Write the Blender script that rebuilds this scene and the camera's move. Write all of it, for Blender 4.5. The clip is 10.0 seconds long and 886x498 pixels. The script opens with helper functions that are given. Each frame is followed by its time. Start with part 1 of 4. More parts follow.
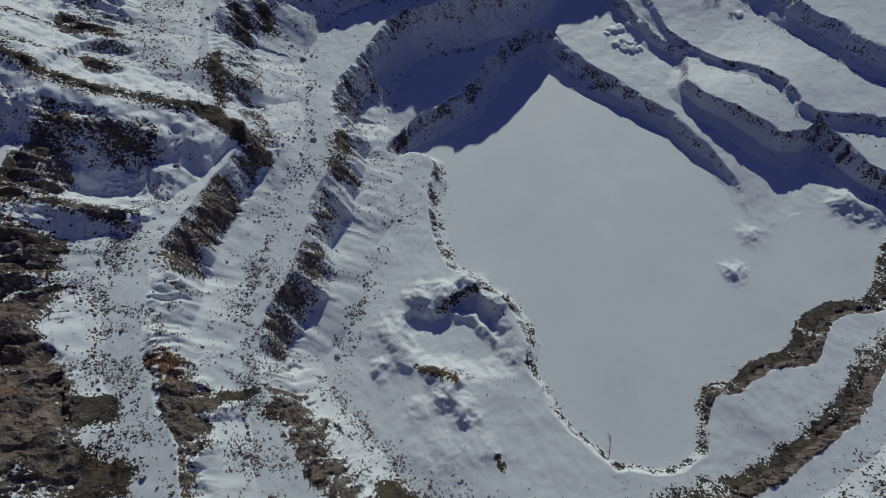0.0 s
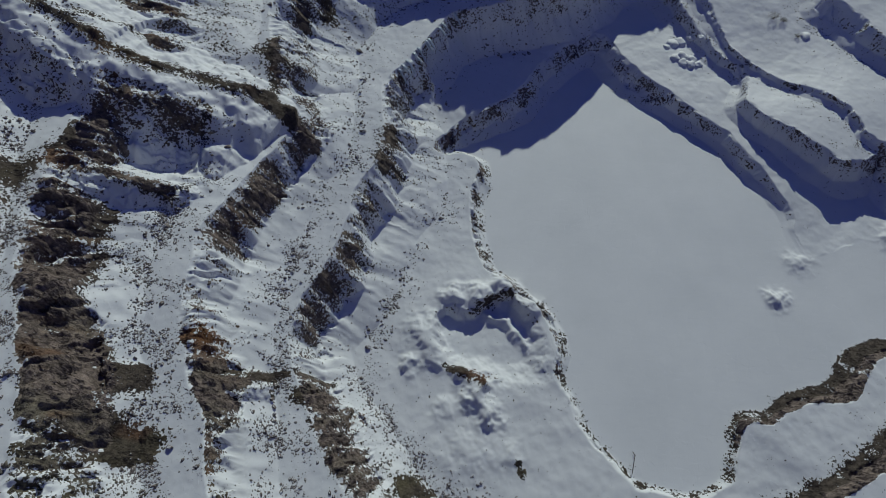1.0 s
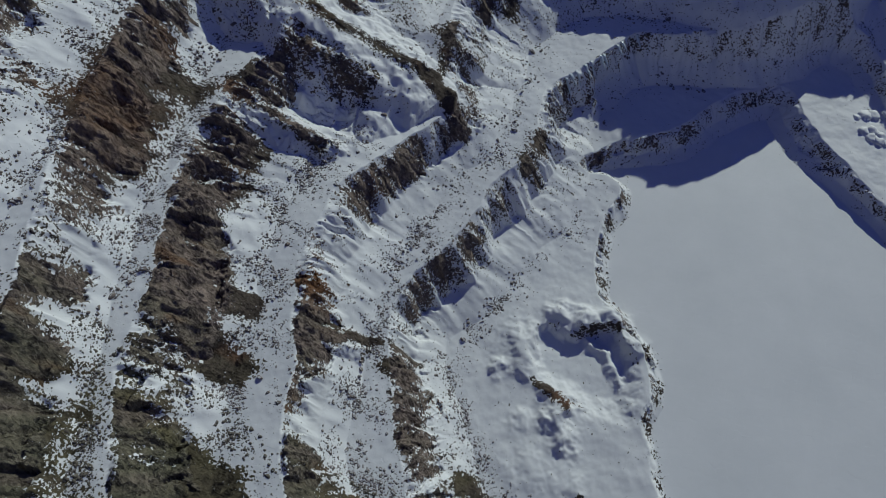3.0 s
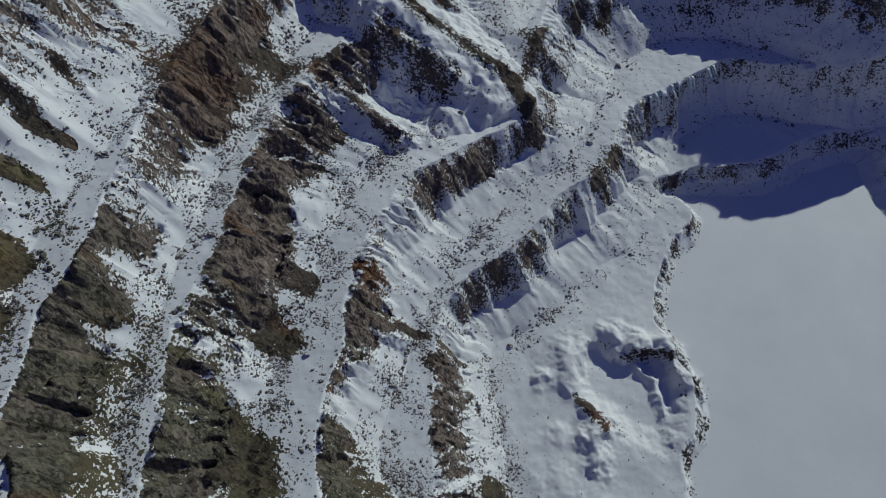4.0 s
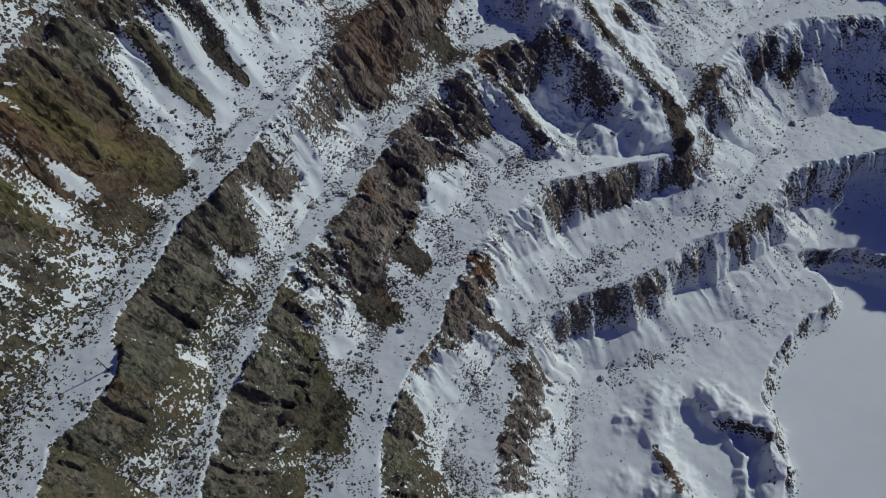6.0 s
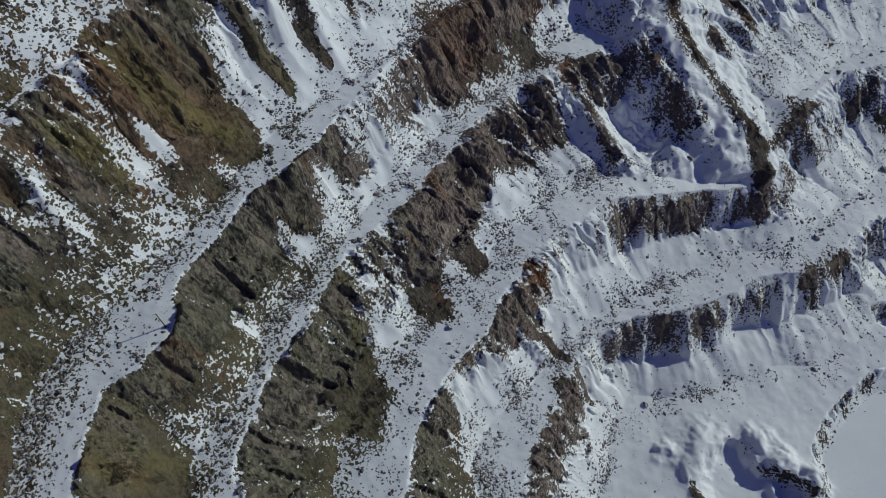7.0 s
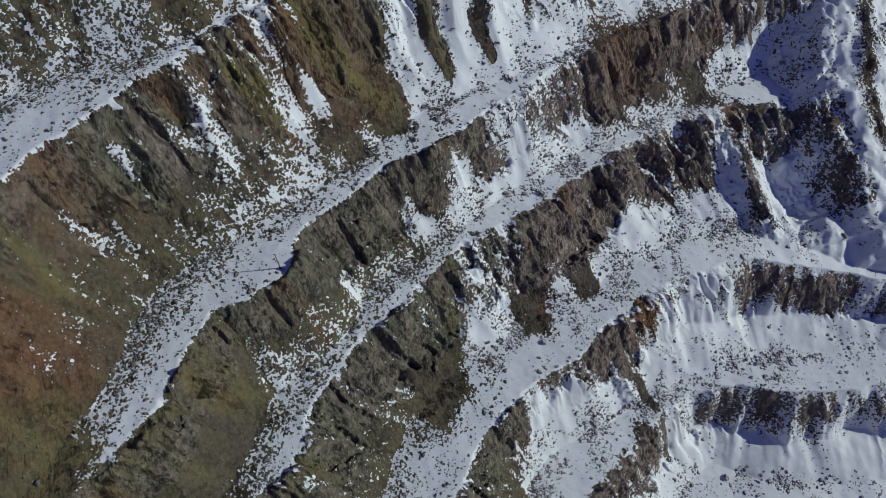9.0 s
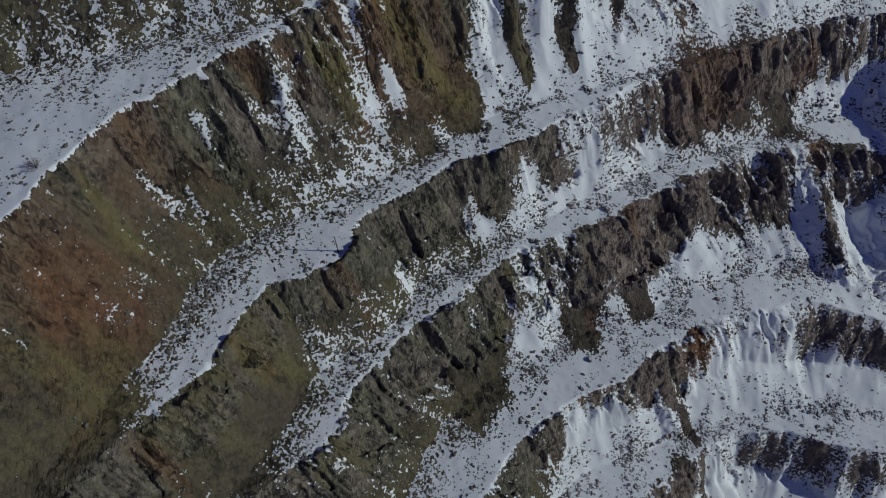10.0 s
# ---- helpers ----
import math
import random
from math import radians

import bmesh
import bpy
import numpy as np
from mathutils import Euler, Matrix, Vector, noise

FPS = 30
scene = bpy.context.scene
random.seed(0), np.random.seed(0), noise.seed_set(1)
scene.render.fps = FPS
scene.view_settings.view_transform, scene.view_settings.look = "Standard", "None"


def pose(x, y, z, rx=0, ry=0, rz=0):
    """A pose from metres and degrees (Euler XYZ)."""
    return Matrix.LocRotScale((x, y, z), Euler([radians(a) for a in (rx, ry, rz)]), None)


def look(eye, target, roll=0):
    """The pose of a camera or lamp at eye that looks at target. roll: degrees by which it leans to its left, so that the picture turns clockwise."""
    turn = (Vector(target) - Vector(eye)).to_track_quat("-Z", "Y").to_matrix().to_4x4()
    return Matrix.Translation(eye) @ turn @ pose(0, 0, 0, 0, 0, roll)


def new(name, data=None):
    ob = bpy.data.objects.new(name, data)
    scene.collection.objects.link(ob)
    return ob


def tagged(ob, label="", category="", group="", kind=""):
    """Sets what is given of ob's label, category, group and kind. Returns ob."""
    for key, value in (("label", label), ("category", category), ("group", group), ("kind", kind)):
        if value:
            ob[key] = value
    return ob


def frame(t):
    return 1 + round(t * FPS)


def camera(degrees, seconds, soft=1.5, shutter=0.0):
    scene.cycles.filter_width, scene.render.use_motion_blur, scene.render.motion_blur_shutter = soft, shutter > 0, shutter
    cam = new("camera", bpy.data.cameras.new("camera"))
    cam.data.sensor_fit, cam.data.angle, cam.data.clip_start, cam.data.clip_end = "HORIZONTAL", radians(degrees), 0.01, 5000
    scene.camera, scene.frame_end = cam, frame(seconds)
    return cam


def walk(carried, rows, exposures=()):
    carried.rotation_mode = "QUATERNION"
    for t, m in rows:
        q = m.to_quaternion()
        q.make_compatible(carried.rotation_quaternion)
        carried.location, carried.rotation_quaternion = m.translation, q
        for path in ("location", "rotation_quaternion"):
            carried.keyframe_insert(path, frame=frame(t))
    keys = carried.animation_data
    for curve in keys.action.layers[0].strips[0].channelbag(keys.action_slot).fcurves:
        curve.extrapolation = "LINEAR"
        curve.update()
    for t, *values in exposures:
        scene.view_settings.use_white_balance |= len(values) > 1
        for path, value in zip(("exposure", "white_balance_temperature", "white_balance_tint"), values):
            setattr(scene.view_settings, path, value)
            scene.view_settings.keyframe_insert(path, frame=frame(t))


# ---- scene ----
# ------------------------------------------------------------ camera
cam = camera(65.6, 10.0, soft=0.65)
EYE = (0.0, 0.0, 150.0)
TILT = -56.7
YAWS = [(0.0, 0.0), (0.5, 2.91), (1.0, 5.86), (1.5, 10.24), (2.0, 15.01), (2.5, 19.49), (4.0, 32.89), (4.5, 37.33), (5.0, 41.72),
        (5.5, 46.13), (7.0, 59.42), (7.5, 63.82), (8.0, 68.16), (8.5, 72.47), (9.0, 76.77), (9.5, 81.10), (10.0, 85.41)]
walk(cam, [(t, pose(*EYE, 90 + TILT, 0, yaw)) for t, yaw in YAWS], exposures=[(0.0, -0.47, 6110, 11), (5.0, -0.41, 6020, 12), (7.5, -0.29, 6010, 13), (9.0, -0.15, 5960, 14), (9.85, -0.04, 5950, 15), (10.0, -0.57, 5940, 15)])

# ------------------------------------------------------------ light
SUN_UP, SUN_ROUND = 28.0, 8.7
world = bpy.data.worlds.new("sky")
scene.world = world
world.use_nodes = True
sky = world.node_tree.nodes.new("ShaderNodeTexSky")
sky.sky_type, sky.sun_disc = "NISHITA", False
sky.sun_elevation, sky.sun_rotation = radians(SUN_UP), radians(SUN_ROUND)
sky.altitude, sky.dust_density, sky.ozone_density = 3500, 0.1, 4.0
back = world.node_tree.nodes["Background"]
back.inputs["Strength"].default_value = 0.07
deep = world.node_tree.nodes.new("ShaderNodeHueSaturation")
deep.inputs["Hue"].default_value, deep.inputs["Saturation"].default_value = 0.53, 1.12
world.node_tree.links.new(sky.outputs[0], deep.inputs["Color"])
world.node_tree.links.new(deep.outputs[0], back.inputs["Color"])
sun = new("sun", bpy.data.lights.new("sun", "SUN"))
sun.data.energy, sun.data.angle, sun.data.color = 2.9, radians(0.53), (0.95, 1.0, 0.82)
sun.matrix_world = look((math.sin(radians(SUN_ROUND)) * 200, math.cos(radians(SUN_ROUND)) * 200, math.tan(radians(SUN_UP)) * 200), (0, 0, 0))


# ------------------------------------------------------------ noise in plan
TURN = np.random.default_rng(4).random(65536).astype(np.float32) * 6.28318
COS, SIN = np.cos(TURN), np.sin(TURN)


def grain(x, y, seed=0):
    """Smooth noise, -1 to 1, one cell a unit."""
    x, y = np.asarray(x, np.float32), np.asarray(y, np.float32)
    fx, fy = np.floor(x), np.floor(y)
    u, v = x - fx, y - fy
    ix, iy = fx.astype(np.int32) + seed * 57, fy.astype(np.int32) + seed * 131
    su, sv = u * u * (3 - 2 * u), v * v * (3 - 2 * v)
    rows = []
    for dj in (0, 1):
        ends = []
        for di in (0, 1):
            k = ((ix + di) & 255) * 256 + ((iy + dj) & 255)
            ends.append(COS[k] * (u - di) + SIN[k] * (v - dj))
        rows.append(ends[0] + su * (ends[1] - ends[0]))
    return (rows[0] + sv * (rows[1] - rows[0])) * 1.5


def fbm(x, y, size, octaves=4, seed=0, gain=0.5):
    total, amp, k = 0, 1.0, 1.0 / size
    for o in range(octaves):
        total = total + amp * grain(x * k + 17.3 * o, y * k - 9.1 * o, seed + o)
        amp, k = amp * gain, k * 2.03
    return total


def ridged(x, y, size, octaves=4, seed=0, gain=0.5):
    total, amp, k = 0, 1.0, 1.0 / size
    for o in range(octaves):
        total = total + amp * (1 - 2 * np.abs(grain(x * k + 31.7 * o, y * k + 5.3 * o, seed + o)))
        amp, k = amp * gain, k * 2.07
    return total


def facets(x, y, size, seed=0):
    """Tilted planes on scattered cells, as broken rock: height of the plane, and distance to the next cell's edge."""
    x, y = np.asarray(x / size, np.float32), np.asarray(y / size, np.float32)
    ix, iy = np.floor(x).astype(np.int32), np.floor(y).astype(np.int32)
    first, second = np.full(x.shape, 9, np.float32), np.full(x.shape, 9, np.float32)
    high = np.zeros(x.shape, np.float32)
    for di in (-1, 0, 1):
        for dj in (-1, 0, 1):
            k = ((ix + di + seed * 57) & 255) * 256 + ((iy + dj + seed * 131) & 255)
            k2 = (k * 7 + 12345) & 65535
            px, py = x - (ix + di + 0.5 + 0.42 * COS[k]), y - (iy + dj + 0.5 + 0.42 * SIN[k])
            e = px * px + py * py
            h = 0.55 * COS[k2] + 0.75 * (px * SIN[k2] + py * COS[(k2 + 99) & 65535])
            m = e < first
            second = np.where(m, first, np.minimum(second, e))
            high = np.where(m, h, high)
            first = np.where(m, e, first)
    return high, np.sqrt(second) - np.sqrt(first)


def ease(a, b, x):
    t = np.clip((x - a) / (b - a), 0, 1)
    return t * t * (3 - 2 * t)


# ------------------------------------------------------------ plan: rims of the terraces, each row x, y, height of its wall, width of its slope
RIM_LAKE = [(-16, 128, 4, 5), (-4, 127, 4, 4), (-4, 115, 3.5, 4), (-3, 102, 3, 4), (1, 92, 3, 3.5), (8, 86, 3, 4), (16, 79, 3, 4), (19, 71, 3, 3.5),
            (20, 62, 2.5, 2.5), (26, 51, 2, 2), (33, 44, 2, 2), (39, 40, 2, 2), (46, 39.5, 2, 2), (53, 41, 2, 2), (58, 46, 2, 2), (59, 52, 2, 2),
            (61.6, 57.3, 2.5, 3.4), (66.9, 58.2, 3, 3.6), (72.9, 61.7, 3, 4), (79.8, 63.8, 3, 5.5), (86.5, 65.8, 3, 6.5)]
RIM_LAKE_EAST = [(92, 72.7, 3, 6.5), (97.3, 77.2, 3, 5.5), (106.8, 78.5, 3, 5.5), (117, 90, 2, 6), (122, 108, 1, 5), (122, 114, 0.2, 5), (100, 112, 0.1, 5), (86, 106, 0.1, 4), (82.5, 112, 0.4, 3), (82, 119, 1.3, 3),
                 (77, 127, 3, 3.5), (72, 136, 4, 4), (65, 146, 4.2, 5), (57, 153, 4.5, 6), (48, 161, 5, 7), (40, 168, 5.5, 8), (36, 176, 6, 9), (30, 181, 6, 9),
                 (20, 174, 6, 8), (11, 162, 6, 8), (6, 152, 6, 8), (-4, 143, 6, 7), (-10, 139, 5, 6)]
RIM_FOUR = [(-10, 20, 13, 17), (-26, 35, 13, 16), (-31, 44, 13, 14), (-37, 54, 13, 12), (-40, 63, 13, 11), (-39, 71, 13, 13), (-34.3, 84.7, 13, 15), (-32.4, 102, 13, 17),
            (-29.1, 112.2, 13, 18), (-28.5, 121.7, 13, 19), (-29.3, 131, 13, 19), (-31.1, 139.3, 12.5, 15), (-25, 151, 12, 10), (-14, 171, 12, 9), (5, 178, 13, 9), (22, 188, 13, 10)]
RIM_FOUR_EAST = [(38, 205, 12, 12), (52, 200, 6, 8), (60, 186, 4, 6), (66, 175, 3, 5), (75, 165, 2.4, 5), (72.5, 153, 4.5, 5), (76.5, 147, 5.5, 6), (83.2, 142, 6, 7), (89.8, 136.4, 6.5, 8), (96.7, 132.8, 7, 8), (101.5, 134.6, 7, 8), (106.5, 138, 7, 7), (110, 131.3, 7, 7),
                 (113.5, 126.3, 7, 8), (119, 119, 7, 8), (135, 107, 6, 8), (126, 84, 3.5, 5), (103, 66, 3.5, 5), (94.5, 56, 3.5, 4.5), (87.6, 48.9, 3.5, 4.6), (77, 41.7, 3.5, 4.8), (71, 37.7, 3.5, 4.8), (62, 34, 3.5, 4.8), (48, 28, 5, 8), (30, 18, 8, 12)]
RIM_THREE = [(-5, -20, 15, 14), (-27, 8, 15, 14), (-36, 15, 15, 12), (-41, 22, 15, 9), (-45, 30, 15, 9), (-47, 37, 15, 11), (-51, 43, 15, 12), (-55, 51, 15, 14),
             (-58, 60, 15, 16), (-59, 69, 15, 17), (-59.4, 80.5, 14, 18), (-56, 91.8, 12, 15), (-51.6, 103.5, 10, 12), (-49, 110, 9.5, 10), (-46.8, 113.2, 9, 9), (-49, 119, 10, 12),
             (-55.5, 125, 13, 18), (-57, 133, 15, 24), (-62, 153, 15, 24), (-48, 182, 15, 20)]
RIM_THREE_EAST = [(-28, 194, 15, 18), (-8, 197, 15, 18), (8, 196, 15, 17), (20, 199, 15, 16), (28, 207, 14, 16), (38, 215, 11, 15), (48, 224, 7, 12), (62, 200, 3, 7), (70, 176, 1.8, 3), (79, 165, 1.8, 3), (86.5, 160, 2, 3), (100, 149.5, 2.2, 3), (105, 139, 2, 3),
                  (130, 134, 3, 5), (155, 112, 6, 9), (135, 70, 6, 9), (100, 35, 8, 12), (55, 5, 10, 14), (15, -25, 14, 14)]
RIM_TWO = [(-20, -35, 14, 15), (-35, -16, 14, 14), (-43, -12, 14, 13), (-52, -3, 14, 12), (-58, 4, 14, 12), (-65, 16, 14, 14), (-68, 19, 14, 15), (-70, 25, 14, 15),
           (-72, 34, 14, 15), (-76, 40, 14, 15), (-80, 49, 14, 17), (-85, 59, 14, 18), (-89, 73, 14, 22), (-89, 87, 14, 25), (-90, 102, 14, 27), (-87, 111, 14, 22),
           (-90, 122, 14, 32), (-96, 140, 14, 38), (-97, 165, 14, 38), (-80, 195, 14, 26)]
# northern rows, mostly out of view: heights raised to shade the terraces below
RIM_TWO_EAST = [(-35, 228, 20, 20), (15, 240, 22, 20), (50, 252, 23, 18), (72, 260, 23, 18), (100, 270, 20, 18), (112, 240, 10, 12), (100, 198, 5.5, 8), (106, 186, 5.5, 8), (112.5, 176, 5.5, 8), (120, 168, 5.5, 8), (128, 158, 5.5, 8), (152, 150, 7, 9), (185, 110, 8, 12),
                (160, 50, 9, 14), (110, 5, 10, 14), (50, -30, 12, 15), (10, -45, 13, 15)]
RIM_ONE = [(-25, -50, 15, 12), (-40, -33, 15, 10), (-44, -31, 15, 10), (-49, -27, 15, 10), (-56, -23, 15, 9), (-57, -18, 15, 9), (-60, -12, 15, 9), (-66, -8, 15, 9),
           (-70, -4, 15, 9), (-73, 2, 15, 9), (-77, 8, 15, 9), (-79, 15, 15, 9), (-82, 20, 15, 9), (-85, 27, 15, 9), (-88, 33, 15, 10), (-94, 45, 15, 11), (-97, 54, 15, 11),
           (-101, 63, 15, 12), (-108, 82, 15, 13), (-112, 100, 15, 14), (-110, 112, 15, 14), (-118, 130, 15, 18), (-124, 160, 15, 20), (-100, 215, 15, 20)]
RIM_ONE_EAST = [(-45, 262, 13, 20), (25, 282, 12, 20), (100, 290, 15, 18), (180, 250, 12, 18), (225, 130, 10, 18), (190, 30, 12, 18), (120, -30, 13, 18), (50, -60, 13, 16), (0, -65, 13, 14)]
RIM_TOP = [(-30, -72, 20, 20), (-55, -50.5, 23, 14), (-60, -48, 23, 13), (-66, -44, 23, 12), (-71, -40, 23, 12), (-77, -33, 23, 14), (-83, -25, 23, 18), (-90, -16, 23, 20),
           (-98, -4, 23, 19), (-108, 12, 23, 20), (-114, 32, 23, 22), (-122, 52, 23, 22), (-132, 80, 23, 24), (-142, 110, 23, 26), (-152, 150, 23, 28), (-130, 225, 23, 28)]
RIM_TOP_EAST = [(-60, 320, 22, 28), (40, 350, 20, 28), (150, 340, 18, 28), (240, 270, 18, 28), (275, 130, 18, 28), (230, 10, 20, 26), (140, -60, 20, 24), (50, -92, 20, 22)]

RIM_HIGH = [(-60, -105, 20, 22), (-97, -76, 24, 20), (-101, -62, 24, 20), (-103, -50, 24, 20), (-106, -38, 24, 19), (-107, -28, 24, 19), (-114, -12, 24, 19), (-124, 8, 24, 18), (-134, 40, 24, 18),
            (-152, 80, 24, 20), (-165, 120, 24, 22), (-170, 170, 24, 26), (-150, 260, 24, 28), (-60, 370, 24, 30), (60, 400, 20, 30), (200, 370, 20, 30), (300, 250, 20, 30), (320, 100, 20, 30),
            (260, -40, 20, 30), (120, -120, 20, 28), (0, -135, 20, 26)]


def smooth_loop(rows, sub=3):
    p = np.array(rows, float)
    out = []
    n = len(p)
    for i in range(n):
        a, b, c, d = p[i - 1], p[i], p[(i + 1) % n], p[(i + 2) % n]
        for k in range(sub):
            t = k / sub
            q = b + 0.5 * t * (c - a + t * (2 * a - 5 * b + 4 * c - d + t * (3 * (b - c) + d - a))) * 0.999
            lin = b + t * (c - b)
            out.append((q[0], q[1], lin[2], lin[3]))
    return np.array(out)


def rim_field(rows, x, y):
    """Signed distance from a closed rim (outside is positive), length along it, and its height and width there."""
    p = smooth_loop(rows).astype(np.float32)
    q = np.roll(p, -1, 0)
    seg = np.hypot(*(q - p)[:, :2].T)
    start = np.concatenate([[0], np.cumsum(seg)[:-1]])
    best = np.full(x.shape, 1e18, np.float32)
    along, high, wide, weight = (np.zeros(x.shape, np.float32) for _ in range(4))
    inside = np.zeros(x.shape, bool)
    for a, b, length, s in zip(p, q, seg, start):
        dx, dy = b[0] - a[0], b[1] - a[1]
        k = np.clip(((x - a[0]) * dx + (y - a[1]) * dy) / (length * length + 1e-9), 0, 1)
        e = (x - a[0] - k * dx) ** 2 + (y - a[1] - k * dy) ** 2
        m = e < best
        best = np.where(m, e, best)
        along = np.where(m, s + k * length, along)
        g = length / (e + 2.0) ** 2
        weight += g
        high += g * (a[2] + k * (b[2] - a[2]))
        wide += g * (a[3] + k * (b[3] - a[3]))
        if dy != 0:
            inside ^= ((a[1] > y) != (b[1] > y)) & (x < a[0] + (y - a[1]) / dy * dx)
    high, wide = high / weight, wide / weight
    d = np.sqrt(best)
    return np.where(inside, -d, d), along, high, wide


def doubled(f):
    """A field on every second grid line, filled in between."""
    g = np.empty((f.shape[0] * 2 - 1, f.shape[1]), np.float32)
    g[::2], g[1::2] = f, (f[1:] + f[:-1]) / 2
    h = np.empty((g.shape[0], g.shape[1] * 2 - 1), np.float32)
    h[:, ::2], h[:, 1::2] = g, (g[:, 1:] + g[:, :-1]) / 2
    return h


def axis(lo, hi, step, far):
    core = np.arange(lo, hi + step / 2, step)
    out, s, left, right = [], step, [lo], [hi]
    while right[-1] < far:
        s *= 1.12
        right.append(right[-1] + s)
        left.append(left[-1] - s)
    a = np.concatenate([left[:0:-1], core, right[1:]])
    return a if len(a) % 2 else a[:-1]


GX, GY = axis(-125, 128, 0.29, 2600), axis(-64, 204, 0.29, 2600)
X, Y = (g.astype(np.float32) for g in np.meshgrid(GX, GY, indexing="ij"))
X2, Y2 = X[::2, ::2], Y[::2, ::2]
RIMS = [RIM_LAKE + RIM_LAKE_EAST, RIM_FOUR + RIM_FOUR_EAST, RIM_THREE + RIM_THREE_EAST, RIM_TWO + RIM_TWO_EAST, RIM_ONE + RIM_ONE_EAST, RIM_TOP + RIM_TOP_EAST, RIM_HIGH]
wx, wy = X2 + 0.9 * fbm(X2, Y2, 9, 3, 5), Y2 + 0.9 * fbm(X2, Y2, 9, 3, 8)
FIELDS = [[doubled(f) for f in rim_field(r, wx, wy)] for r in RIMS]

# how bare the rock (upper wall) and the scree (lower wall) are: rows x, y, rock, scree
COVER = {
    0: [(100, 112, -0.6, -0.6), (88, 107, -0.6, -0.6), (110, 112, -0.4, -0.4), (83, 112, -0.3, -0.5), (-4, 120, 0.62, 0.55), (-3, 102, 0.55, 0.5), (6, 88, 0.5, 0.4), (19, 72, 0.55, 0.5), (22, 57, 0.3, 0.62), (38, 41, 0.25, 0.7), (50, 40, 0.4, 0.75), (58, 48, 0.45, 0.6),
        (61, 60, 1.3, 1.1), (73, 64, 1.35, 1.25), (84, 70, 1.35, 1.25), (95, 82, 1.3, 1.2), (113, 90, 1.1, 1.0), (84, 114, 0.2, 0.1), (74, 132, 0.3, 0.05), (52, 157, 0.42, 0.0),
        (36, 174, 0.4, 0.0), (12, 163, 0.45, 0.0), (-6, 142, 0.5, 0.1)],
    1: [(-26, 35, 0.8, 0.3), (-32, 45, 0.62, 0.12), (-37, 55, 0.45, 0.0), (-40, 64, 0.5, 0.0), (-35, 82, 0.44, 0.1), (-31, 97, 0.38, 0.1), (-28, 110, 0.28, 0.15), (-29, 124, 0.3, 0.2),
        (-30, 138, 0.4, 0.15), (-14, 170, 0.3, 0.0), (20, 187, 0.25, 0.0), (74, 156, 0.2, 0.0), (90, 143, 0.35, 0.0), (108, 132, 0.5, 0.05), (125, 115, 0.6, 0.2), (104, 68, 1.1, 0.8), (88, 52, 1.35, 1.2), (77, 44, 1.35, 1.25), (66, 38, 1.35, 1.2), (55, 33, 1.1, 0.9)],
    2: [(-27, 8, 1.1, 1.0), (-38, 18, 1.1, 1.05), (-45, 30, 1.05, 0.75), (-48, 40, 1.0, 0.2), (-54, 50, 1.0, 0.1), (-58, 60, 0.66, 0.0), (-59, 74, 0.52, 0.0), (-56, 88, 0.52, 0.0),
        (-48, 103, 0.6, 0.0), (-42, 104, 0.66, 0.05), (-50, 117, 0.5, 0.05), (-57, 133, 0.32, 0.2), (-60, 155, 0.3, 0.2), (-10, 203, 0.6, 0.1), (60, 200, 0.3, 0.0), (87, 160, 0.35, 0.0), (104, 145, 0.4, 0.05)],
    3: [(-35, -16, 1.15, 1.1), (-46, -9, 1.15, 1.1), (-56, 2, 1.15, 1.1), (-62, 11, 1.15, 1.05), (-67, 18, 1.1, 0.1), (-71, 28, 1.15, 0.6), (-76, 40, 1.15, 0.5), (-82, 53, 1.1, 0.25),
        (-88, 70, 0.95, 0.2), (-89, 88, 0.58, 0.15), (-89, 104, 0.48, 0.1), (-88, 118, 0.36, 0.3), (-96, 140, 0.34, 0.28), (-90, 180, 0.5, 0.1), (100, 175, 0.2, 0.0), (120, 155, 0.3, 0.0)],
    4: [(-40, -33, 1.2, 1.15), (-52, -26, 1.2, 1.15), (-58, -15, 1.2, 1.0), (-67, -8, 1.15, 0.86), (-74, 4, 1.15, 0.78), (-80, 17, 1.15, 0.62), (-86, 30, 1.15, 0.4), (-94, 45, 0.95, 0.15),
        (-100, 62, 0.95, 0.1), (-108, 82, 1.05, 0.15), (-112, 105, 0.8, 0.1), (-118, 135, 0.9, 0.35)],
    5: [(-30, -72, 1.2, 1.2), (-55, -50, 1.2, 1.2), (-66, -44, 1.2, 1.1), (-74, -37, 1.15, 1.15), (-82, -26, 1.05, 0.95), (-90, -16, 1.0, 0.84), (-98, -4, 0.98, 0.55), (-106, 10, 0.7, 0.2),
        (-113, 30, 0.65, 0.1), (-122, 55, 0.6, 0.1), (-140, 110, 0.9, 0.4)],
    6: [(-100, -60, 1.1, 0.95), (-106, -38, 1.1, 0.85), (-115, -10, 1.0, 0.5), (-135, 40, 0.7, 0.2), (100, 300, 0.5, 0.2)]}
# ribs of rock that run down across the walls: rows x, y, z
RIBS = [[(-46.8, 112.8, 26.2), (-49.6, 114.4, 29), (-52.6, 115, 31), (-59.7, 115.3, 34.5), (-67.5, 115, 38), (-74, 114, 41.2), (-81.4, 112.2, 45.5), (-86.5, 112.4, 48.5), (-110, 119, 60)],
        [(-54, 45.5, 30), (-48, 47, 24.5), (-43, 48.5, 20), (-33, 51.5, 9.5)],
        [(-84, 83, 42), (-76, 84, 37.5), (-68, 85.5, 33)]]
